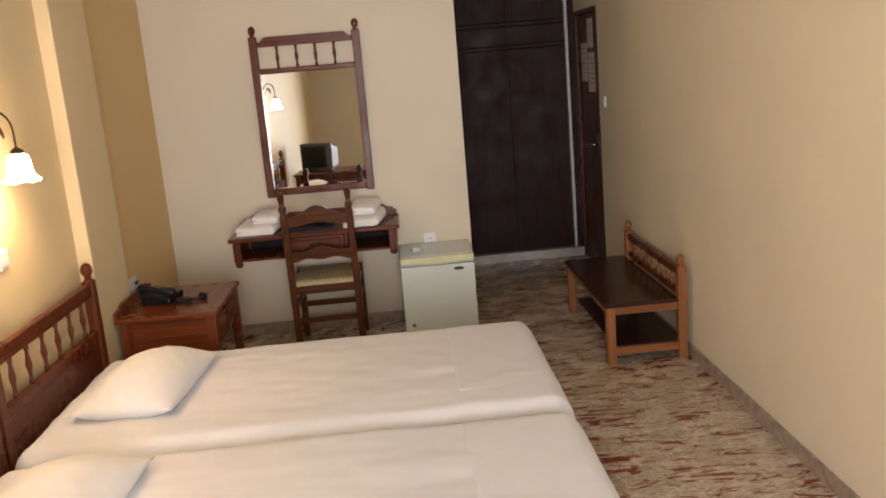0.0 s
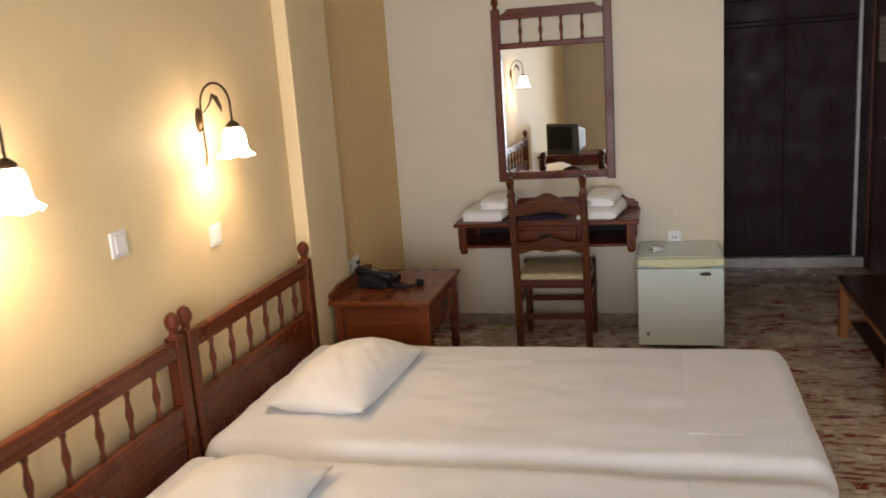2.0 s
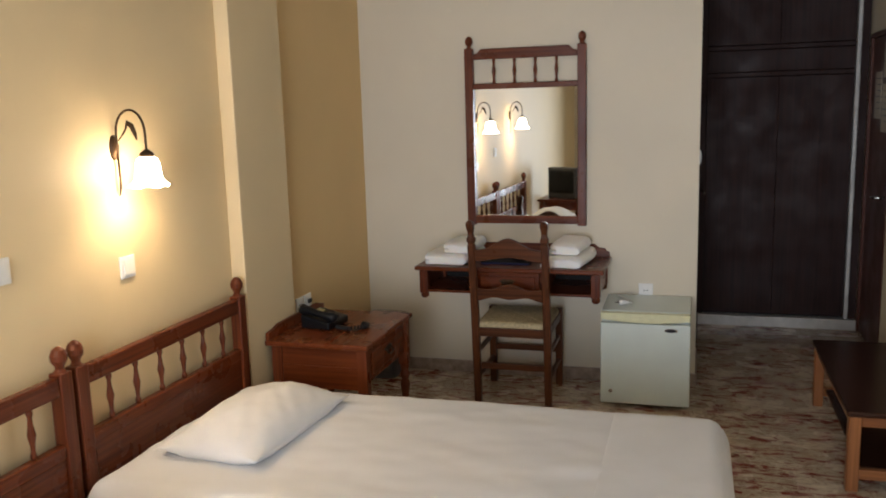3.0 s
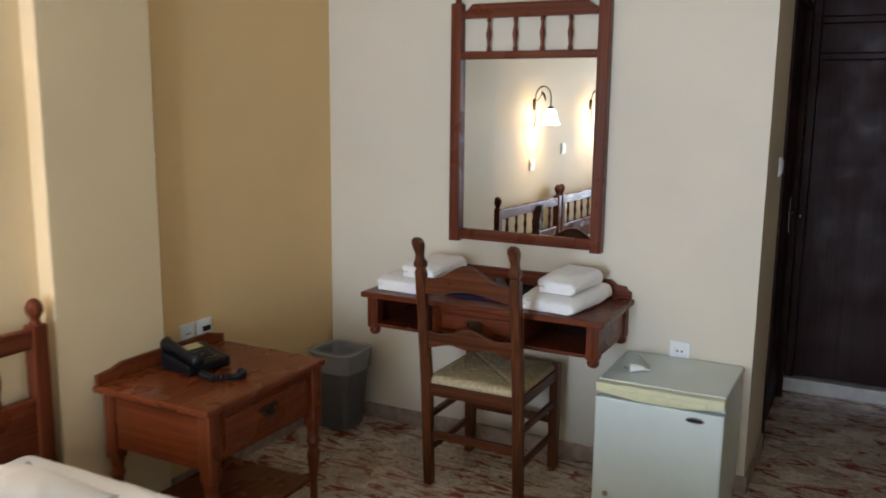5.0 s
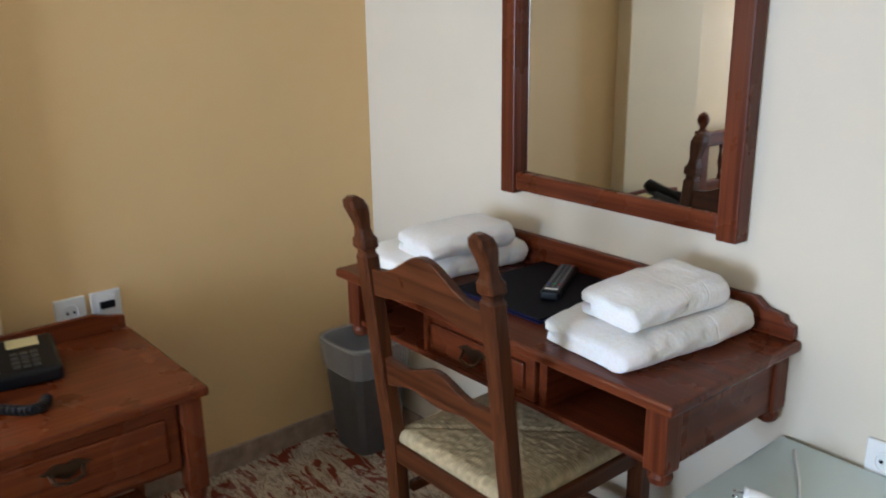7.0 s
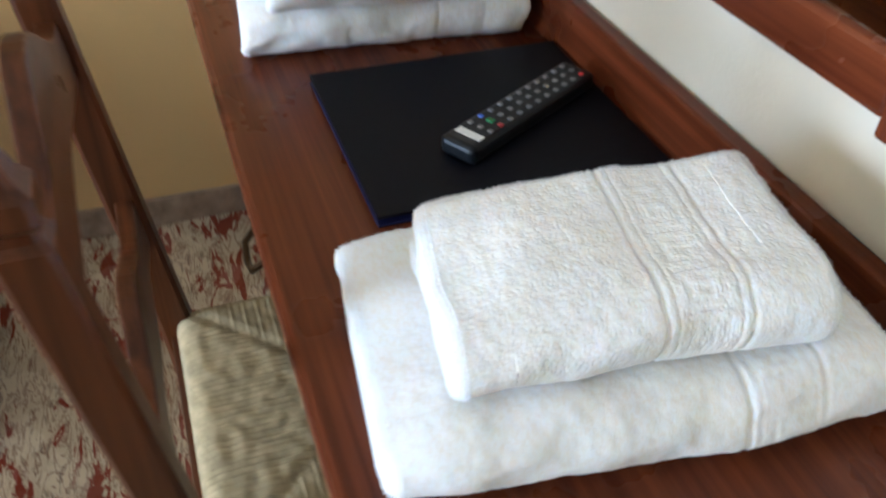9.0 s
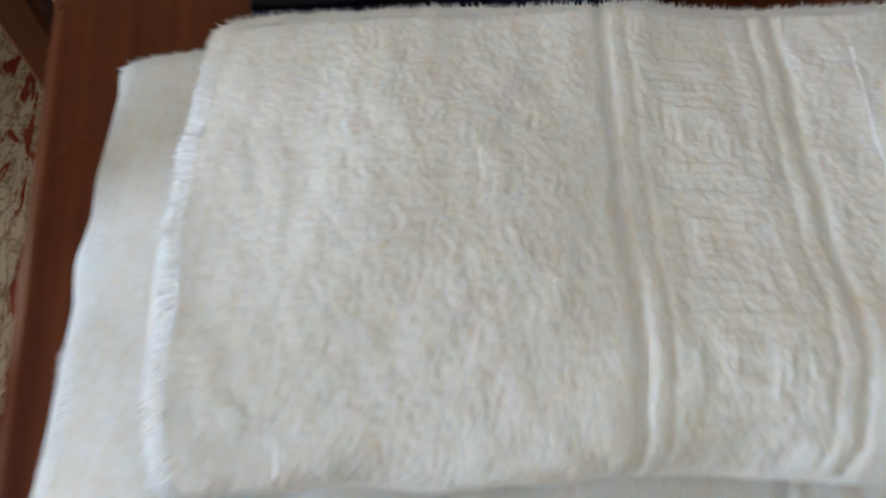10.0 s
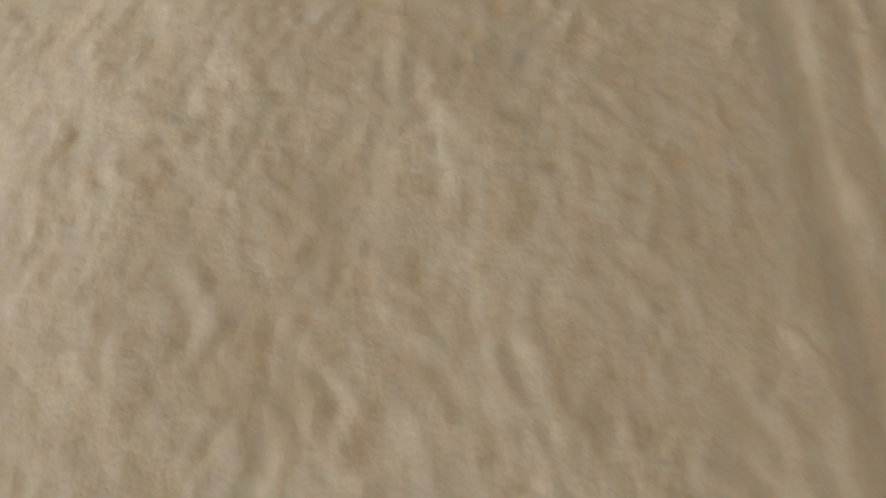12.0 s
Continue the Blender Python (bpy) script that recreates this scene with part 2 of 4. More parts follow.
def slab(lx, ly, z0, z1, nx, ny, relief=None, rim=None, fuzz=0.0, pinch=None):
    """A soft slab with round rims of radius rim, its upper side raised by relief(x, y), its rims roughened by fuzz."""
    b = bmesh.new()
    zc, hz = (z0 + z1) / 2, (z1 - z0) / 2
    rim = rim or hz
    def along(n, half):
        k = max(4, int(n * 0.12))
        inner = [-(half - rim) + 2 * (half - rim) * i / (n - 2 * k) for i in range(n - 2 * k + 1)]
        edge = [half - rim + rim * math.sin(math.pi / 2 * i / k) for i in range(1, k + 1)]
        return [-e for e in edge[::-1]] + inner + edge
    xs, ys = along(nx, lx / 2), along(ny, ly / 2)
    grids = []
    for sign in (1, -1):
        g = []
        for x0 in xs:
            row = []
            for y0 in ys:
                ex, ey = max(0, abs(x0) - (lx / 2 - rim)) / rim, max(0, abs(y0) - (ly / 2 - rim)) / rim
                q, x, y = math.hypot(ex, ey), x0, y0
                if q > 1:
                    x = math.copysign(lx / 2 - rim + rim * ex / q, x0) if ex else x0
                    y = math.copysign(ly / 2 - rim + rim * ey / q, y0) if ey else y0
                    q = 1
                f = math.sqrt(max(0.0, 1 - q * q))
                z = zc + sign * hz * f
                if sign > 0 and relief:
                    z += relief(x, y) * min(1, f * 1.6)
                if pinch and ex:
                    x -= math.copysign(pinch(y) * (1 - f), x)
                if fuzz and q > 0.2:
                    x += fuzz * q * noise.noise(Vector((x * 300, y * 300, z * 300)))
                    y += fuzz * q * noise.noise(Vector((x * 310 + 9, y * 310, z * 310)))
                row.append(b.verts.new((x, y, z)))
            g.append(row)
        grids.append(g)
    nx, ny = len(xs) - 1, len(ys) - 1
    for g, flip in zip(grids, (False, True)):
        for i in range(nx):
            for j in range(ny):
                q = (g[i][j], g[i + 1][j], g[i + 1][j + 1], g[i][j + 1])
                b.faces.new(q[::-1] if flip else q)
    rims = [grids[k][i][j] for k in (0, 1) for i in range(nx + 1) for j in range(ny + 1) if i in (0, nx) or j in (0, ny)]
    bmesh.ops.remove_doubles(b, verts=rims, dist=2e-5)
    return b


def spindle(h, r=0.012):
    return [(r * 0.8, 0), (r, 0.08 * h), (r * 0.6, 0.16 * h), (r * 0.75, 0.3 * h), (r * 1.25, 0.5 * h), (r * 0.75, 0.7 * h), (r * 0.6, 0.84 * h), (r, 0.92 * h), (r * 0.8, h)]


def finial(r):
    return [(r * 0.9, 0), (r * 0.55, r * 0.5), (r * 0.6, r * 0.8), (r * 1.05, r * 1.6), (r * 1.1, r * 2.3), (r * 0.8, r * 3.0), (r * 0.3, r * 3.4), (0.001, r * 3.45)]


# ---- the room ----
def wall(name, bm, material, label):
    return tagged(part(name, bm, material), label, "wall", kind="structure")


tagged(part("floor", box(XL - T, XR + 0.5, YB - T, YC + 0.7, -0.12, 0, 0), FLOOR), "cream marble floor with dark red streaks", "floor", kind="structure")
tagged(part("ceiling", box(XL - T, XR + 0.5, YB - T, YC + 0.7, HC, HC + 0.1, 0), WHITE), "plain white painted ceiling of the room", "ceiling", kind="structure")
wall("wall_west", box(XL - T, XL, YB - T, 5.0, 0, HC, 0), SAND, "sand yellow painted plaster wall behind the beds")
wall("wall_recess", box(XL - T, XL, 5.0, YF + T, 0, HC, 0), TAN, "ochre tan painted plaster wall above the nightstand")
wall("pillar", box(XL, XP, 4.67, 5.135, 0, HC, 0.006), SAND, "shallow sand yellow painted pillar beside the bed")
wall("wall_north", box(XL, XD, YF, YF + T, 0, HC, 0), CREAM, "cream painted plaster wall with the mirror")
bm = box(XD - T, XD, YF + T, 6.86, 0, HC, 0)
box(XD - T, XD, 7.68, YC + 0.6, 0, HC, 0, bm)
box(XD - T, XD, 6.86, 7.68, 2.08, HC, 0, bm)
wall("wall_passage", bm, CREAM, "cream painted side wall of entrance passage")
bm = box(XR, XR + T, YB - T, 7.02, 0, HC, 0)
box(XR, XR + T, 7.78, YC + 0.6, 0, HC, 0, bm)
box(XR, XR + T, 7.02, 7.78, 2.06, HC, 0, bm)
# same cream as the north wall, with extra light in the colour
wall("wall_east", bm, CREAM_LIT, "long cream painted plaster wall beside bench")
wall("wall_behind_wardrobe", box(XD - T, XR + T, YC + 0.6, YC + 0.7, 0, HC, 0), CREAM, "cream wall behind the built-in wardrobe")
bm = box(XL, 0.12, YB - T, YB, 0, HC, 0)
box(1.62, XR, YB - T, YB, 0, HC, 0, bm)
box(0.12, 1.62, YB - T, YB, 2.2, HC, 0, bm)
wall("wall_south", bm, CREAM, "cream wall around the balcony door")

for nm, b in (("baseboard", box(XL, XL + 0.012, 5.137, YF - 0.012, 0, 0.075, 0.003)), ("baseboard", box(XL, XD, YF - 0.012, YF, 0, 0.075, 0.003)),
              ("baseboard", box(XR - 0.012, XR, YB, 6.98, 0, 0.075, 0.003)), ("baseboard", box(XD, XD + 0.012, YF, 6.855, 0, 0.075, 0.003)),
              ("baseboard", box(XP, XP + 0.012, 4.68, 5.13, 0, 0.075, 0.003)), ("baseboard", box(XL, XL + 0.012, YB, 4.66, 0, 0.075, 0.003))):
    tagged(part(nm, b, STONE), "low grey-red marble skirting along the wall", "baseboard", kind="structure")

# balcony door behind the start of the walk
w = thing("window_1", "white framed glass balcony door letting daylight in", "balcony door", kind="structure")
for b in (box(0.12, 0.19, YB - 0.09, YB - 0.03, 0, 2.2), box(1.55, 1.62, YB - 0.09, YB - 0.03, 0, 2.2), box(0.83, 0.91, YB - 0.09, YB - 0.03, 0.07, 2.13),
          box(0.19, 1.55, YB - 0.09, YB - 0.03, 2.13, 2.2), box(0.19, 1.55, YB - 0.09, YB - 0.03, 0, 0.07)):
    part("window_frame", b, PLASTIC, w)
for x0, x1 in ((0.19, 0.83), (0.91, 1.55)):
    p = part("pane", box(x0, x1, YB - 0.064, YB - 0.058, 0.07, 2.13, 0), GLASS, w)
    p.visible_shadow = False


# ---- the entrance passage ----
def wardrobe():
    t = thing("wardrobe", "dark brown built-in wardrobe with tall wooden doors", "wardrobe", (XD, YC, 0))
    wd = XR - XD
    part("plinth", box(0.004, wd - 0.004, -0.03, 0.56, 0, 0.075, 0.004), SILL, t, "pale marble plinth")
    # blackened carcass: shade behind the door gaps, put into its colour
    part("body", box(0.01, wd - 0.01, 0.05, 0.56, 0.077, HC - 0.01, 0), GAP_SHADE, t)
    x0, x1 = 0.05, 1.012
    part("jamb", box(0.004, x0 - 0.003, 0.0, 0.05, 0.077, HC - 0.01, 0.003), DOOR_Z, t)
    part("jamb", box(x1 + 0.003, x1 + 0.028, -0.02, 0.05, 0.077, HC - 0.01, 0.003), SILL, t, "pale grey painted jamb")
    part("jamb", box(x1 + 0.031, wd - 0.004, 0.0, 0.05, 0.077, HC - 0.01, 0.003), DOOR_Z, t)
    mid = (x0 + x1) / 2
    for a, c in ((x0, mid - 0.0006), (mid + 0.0006, x1)):
        d = part("door", box(a, c, 0.012, 0.046, 0.09, 1.80, 0.003), DOOR_Z, t)
    part("rail", box(x0, x1, -0.006, 0.048, 1.803, 1.835, 0.005), DOOR_Z, t)
    part("rail", box(x0, x1, 0.004, 0.048, 1.838, 1.985, 0.003), DOOR_Z, t)
    part("rail", box(x0, x1, -0.010, 0.048, 1.988, 2.02, 0.005), DOOR_Z, t)
    for a, c in ((x0, mid - 0.0006), (mid + 0.0006, x1)):
        part("upper_door", box(a, c, 0.012, 0.046, 2.024, HC - 0.02, 0.003), DOOR_Z, t)


def entrance_door():
    t = thing("door_1", "closed dark red-brown wooden entrance door with notices", "door", (XR, 7.02, 0), kind="structure")
    part("door_leaf", box(0.012, 0.052, 0.04, 0.72, 0.005, 2.02, 0.003), ENTRY_Z, t)
    for b in (box(-0.006, 0.09, 0.003, 0.037, 0, 2.055), box(-0.006, 0.09, 0.723, 0.757, 0, 2.055), box(-0.006, 0.09, 0.04, 0.72, 2.023, 2.055)):
        part("door_frame", b, ENTRY_Z, t)
    h = part("door_handle", tube([(0.008, 0.11, 1.02), (-0.04, 0.11, 1.02), (-0.05, 0.12, 1.02), (-0.05, 0.22, 1.015)], 0.009), STEEL, t, "chrome lever handle", smooth=True)
    part("backplate", box(0.007, 0.012, 0.09, 0.13, 0.92, 1.1, 0.002), STEEL, t)
    for y0, y1, z0, z1 in ((0.16, 0.37, 1.42, 1.72), (0.40, 0.60, 1.50, 1.80), (0.18, 0.36, 1.76, 1.98)):
        n = thing("notice", "sheet of printed paper taped to the door", "notice", (XR, 7.02, 0), group="notices on the door")
        part("sheet", box(0.0095, 0.0115, y0, y1, z0, z1, 0), PAPER, n)
        for k in range(6):
            zz = z1 - 0.04 - k * (z1 - z0 - 0.07) / 6
            part("text_line", box(0.0085, 0.0095, y0 + 0.02, y1 - 0.02 - 0.03 * (k % 3), zz - 0.006, zz, 0), KEY, n)


def bathroom_door():
    t = thing("door_2", "closed dark brown wooden bathroom door in passage", "door", (XD, 6.86, 0), kind="structure")
    part("door_leaf", box(-0.055, -0.015, 0.042, 0.778, 0.006, 2.03, 0.003), DOOR_Z, t)
    for b in (box(-T, 0.012, 0.002, 0.04, 0, 2.075), box(-T, 0.012, 0.78, 0.818, 0, 2.075), box(-T, 0.012, 0.042, 0.778, 2.034, 2.075)):
        part("door_frame", b, DOOR_Z, t)
    part("door_handle", tube([(-0.018, 0.70, 1.02), (0.03, 0.70, 1.02), (0.042, 0.69, 1.02), (0.042, 0.60, 1.015)], 0.009), STEEL, t, "chrome lever handle", smooth=True)
    part("backplate", box(-0.016, -0.011, 0.68, 0.72, 0.92, 1.1, 0.002), STEEL, t)


wardrobe()
entrance_door()
bathroom_door()


# ---- sockets and switches ----
def plate_on_wall(name, label, category, at, rz, rocker=True, group=""):
    t = thing(name, label, category, at, rz, group)      # local +y points off the wall
    part("plate", box(-0.041, 0.041, 0, 0.009, -0.041, 0.041, 0.003), PLASTIC, t)
    if rocker:
        part("rocker", box(-0.026, 0.026, 0.009, 0.014, -0.028, 0.028, 0.002), PLASTIC, t)
    else:
        ring = [(0.023, 0), (0.023, 0.004), (0.020, 0.004), (0.019, 0.0005), (0.001, 0.0005)]
        b = lathe(ring, 20)
        b.transform(Matrix.Translation((0, 0.009, 0)) @ Matrix.Rotation(radians(-90), 4, "X"))
        part("socket_ring", b, PLASTIC, t)
        # black discs in place of the shade inside the holes
        for x in (-0.009, 0.009):
            c = lathe([(0.0042, 0), (0.0042, 0.0012)], 10)
            c.transform(Matrix.Translation((x, 0.009, 0)) @ Matrix.Rotation(radians(-90), 4, "X"))
            part("pin_hole", c, GAP_SHADE, t)
    return t


plate_on_wall("light_switch", "white plastic light switch between the two beds", "switch", (XL, 3.36, 1.21), -90)
plate_on_wall("light_switch", "white plastic light switch under the wall lamp", "switch", (XL, 3.95, 1.115), -90)
plate_on_wall("light_switch", "white plastic light switch near entrance door", "switch", (XR, 6.86, 1.36), 90)
plate_on_wall("light_switch", "white plastic light switch in entrance passage", "switch", (XD, 6.75, 1.31), -90)
plate_on_wall("wall_socket", "white plastic power socket above the nightstand", "socket", (XL, 5.316, 0.645), -90, False)
s = plate_on_wall("phone_socket", "white plastic phone socket with plugged cord", "socket", (XL, 5.412, 0.645), -90, True)
part("plug", box(-0.02, 0.02, 0.014, 0.024, -0.006, 0.014, 0.002), DARK, s, "black phone plug")
plate_on_wall("wall_socket", "white plastic power socket above the fridge", "socket", (0.985, YF, 0.565), 180, False)


# ---- beds ----
def bed(y0, y1, post_a, post_b, label):
    t = thing("bed", label, "bed", (XL, 0, 0), group="twin beds")
    L, yc = 2.13, (y0 + y1) / 2
    part("base", box(0.10, L - 0.06, y0 + 0.03, y1 - 0.03, 0.10, 0.27, 0.01), RED_X, t)
    for x in (0.16, L - 0.14):
        for y in (y0 + 0.09, y1 - 0.09):
            part("leg", box(x - 0.03, x + 0.03, y - 0.03, y + 0.03, 0, 0.10, 0.004), RED_Z, t)

    def crease(x, y):
        a = noise.noise(Vector((x * 2.2, y * 7 + 3, y0))) * 0.006 + noise.noise(Vector((x * 9, y * 16, y0 + 4))) * 0.004
        return a + 0.004 * math.sin(x * 3 + y * 2)

    b = slab(2.04, y1 - y0, 0.27, 0.50, 90, 60, crease, 0.085)
    b.transform(Matrix.Translation((0.10 + 1.02, yc, 0)))
    part("mattress", b, SHEET, t, "mattress under a taut white sheet", smooth=True)
    # headboard: two posts, two rails, spindles and a panel
    ya, yb = post_a, post_b
    for y in (ya, yb):
        bb = box(0.035, 0.085, y - 0.027, y + 0.027, 0.0, 0.86, 0.005)
        part("post", lathe(finial(0.025), 14, (0.06, y, 0.858), bb), RED_Z, t)
    part("top_rail", box(0.045, 0.078, ya + 0.027, yb - 0.027, 0.785, 0.85, 0.006), RED_Y, t)
    part("mid_rail", box(0.045, 0.078, ya + 0.027, yb - 0.027, 0.575, 0.625, 0.006), RED_Y, t)
    part("panel", box(0.052, 0.072, ya + 0.027, yb - 0.027, 0.22, 0.575, 0.002), RED_Y, t)
    n = 6
    for k in range(n):
        y = ya + (yb - ya) * (k + 1) / (n + 1)
        part("spindle", lathe(spindle(0.16, 0.011), 12, (0.061, y, 0.625)), RED_Z, t, smooth=True)
    return t


bed(3.45, 4.53, 3.575, 4.605, "single bed with white sheet and dark wood headboard")
bed(2.37, 3.43, 2.47, 3.50, "second single bed with white sheet and headboard")


def pillow(at, rz, label):
    def up(x, y):
        return 0.009 * noise.noise(Vector((x * 9, y * 6, at[1]))) - 0.006 * abs(noise.noise(Vector((x * 13 + y * 9, y * 5, at[1] + 2)))) + 0.003 * noise.noise(Vector((x * 22, y * 18, at[1])))

    b = bmesh.new()
    nx, ny, g2 = 36, 46, []
    for sign in (1, -1):
        g = []
        for i in range(nx + 1):
            row = []
            for j in range(ny + 1):
                u, v = 2 * i / nx - 1, 2 * j / ny - 1
                f = (max(0, 1 - abs(u) ** 2.2) ** 0.8) * (max(0, 1 - abs(v) ** 2.6) ** 0.75)
                pinch = 1 - 0.07 * (1 - abs(u) ** 3 * abs(v) ** 3) * (abs(u) ** 6 + abs(v) ** 6) * 0.7
                x, y = u * 0.203 * pinch, v * 0.345 * pinch
                z = 0.032 + (0.105 * f + up(x, y) * min(1, 2 * f) if sign > 0 else -0.033 * min(1, f * 4))
                row.append(b.verts.new((x, y, z)))
            g.append(row)
        g2.append(g)
        for i in range(nx):
            for j in range(ny):
                q = (g[i][j], g[i + 1][j], g[i + 1][j + 1], g[i][j + 1])
                b.faces.new(q if sign > 0 else q[::-1])
    bmesh.ops.remove_doubles(b, verts=[g[i][j] for g in g2 for i in range(nx + 1) for j in range(ny + 1) if i in (0, nx) or j in (0, ny)], dist=0.0005)
    ob = part("pillow", b, PILLOW, smooth=True)
    ob.matrix_world = pose(*at, 0, 0, rz)
    tagged(ob, label, "pillow", "pillows")


pillow((-0.29, 4.03, 0.497), -4, "plump white pillow on the made bed")
pillow((-0.29, 2.95, 0.497), -4, "plump white pillow on the second bed")


def folded_sheet(x0, x1, y0, y1, bed_y, bed_w, label):
    """A thin folded sheet that follows the mattress over its rounded rim."""
    def up(x, y):
        return 0.002 * noise.noise(Vector((x * 12, y * 9, y0)))

    b = slab(x1 - x0, y1 - y0, 0.500, 0.505, 40, 50, up)
    b.transform(Matrix.Translation(((x0 + x1) / 2, (y0 + y1) / 2, 0)))
    for v in b.verts:
        ex = max(0.0, abs(v.co.x - (XL + 1.12)) - 0.935) / 0.085
        ey = max(0.0, abs(v.co.y - bed_y) - (bed_w / 2 - 0.085)) / 0.085
        v.co.z -= 0.115 * (1 - math.sqrt(max(0.0, 1 - ex * ex - ey * ey)))
    tagged(part("folded_sheet", b, SHEET, smooth=True), label, "sheet", "folded sheets")


folded_sheet(0.975, 1.350, 3.66, 4.48, 3.99, 1.08, "folded white sheet across the bed's foot end")
folded_sheet(0.965, 1.350, 2.45, 3.38, 2.90, 1.06, "folded white sheet across second bed's foot end")


# ---- wall lamps ----
def wall_lamp(y, label):
    t = thing("wall_lamp", label, "wall lamp", (XL, y, 1.55), group="wall lamps over the beds")
    t.scale = (0.80, 0.80, 0.85)
    bb = lathe([(0.046, 0), (0.046, 0.006), (0.036, 0.014), (0.018, 0.022), (0.001, 0.024)], 20)
    bb.transform(Matrix.Diagonal((1, 0.62, 1.15, 1)) @ Matrix.Rotation(radians(90), 4, "Y"))
    part("backplate", bb, IRON, t, smooth=True)
    arc = [(0.02, 0, -0.05)] + [(0.095 - 0.075 * math.cos(a), 0, 0.06 + 0.095 * math.sin(a)) for a in [math.pi * k / 14 for k in range(15)]] + [(0.17, 0, 0.02), (0.17, 0, -0.012)]
    part("arm", tube(arc, 0.0055, 8), IRON, t, smooth=True)
    tail = [(0.02, 0, -0.05), (0.022, 0, -0.12), (0.018, 0.004, -0.17), (0.008, 0.006, -0.205)]
    part("tail", tube(tail, [0.005, 0.006, 0.005, 0.002], 8), IRON, t, smooth=True)
    leaf = [(0.03 + 0.05 * math.sin(a), 0.0, 0.03 + 0.075 * a / 1.6) for a in [1.6 * k / 6 for k in range(7)]] + [(0.10, 0.004, 0.09), (0.115, 0.006, 0.055), (0.12, 0.008, 0.03)]
    part("leaf", tube(leaf, [0.003, 0.003, 0.004, 0.004, 0.005, 0.006, 0.009, 0.012, 0.009, 0.002], 8), IRON, t, smooth=True)
    part("cap", lathe([(0.008, 0.0), (0.03, -0.016), (0.034, -0.03), (0.02, -0.031)], 18, (0.17, 0, -0.008)), IRON, t, smooth=True)
    n, b, rings = 40, bmesh.new(), []
    outer = [(0.026, -0.036), (0.045, -0.05), (0.054, -0.08), (0.056, -0.11), (0.062, -0.135), (0.078, -0.155), (0.086, -0.162)]
    prof = outer + [(r - 0.004, z - 0.0005) for r, z in outer[::-1]]
    for k, (r, z) in enumerate(prof):
        flare = max(0.0, (r - 0.05) / 0.036)
        rings.append([b.verts.new((0.17 + r * (1 + 0.10 * flare * math.cos(6 * q)) * math.cos(q), r * (1 + 0.10 * flare * math.cos(6 * q)) * math.sin(q), z + 0.006 * flare * math.cos(6 * q))) for q in [2 * math.pi * i / n for i in range(n)]])
    for a, c in zip(rings, rings[1:]):
        for i in range(n):
            b.faces.new((a[i], a[(i + 1) % n], c[(i + 1) % n], c[i]))
    part("shade", b, SHADE, t, "glowing fluted white glass shade", smooth=True)
    lamp = new("bulb", bpy.data.lights.new("bulb", "POINT"))
    lamp.data.energy, lamp.data.color, lamp.data.shadow_soft_size = LAMP_POWER, LAMP_COLOUR, 0.014
    lamp.location = (XL + 0.134, y, 1.55 - 0.085)


wall_lamp(3.94, "lit bronzed wall lamp with tulip glass shade")
wall_lamp(2.80, "second lit bronzed wall lamp above other bed")


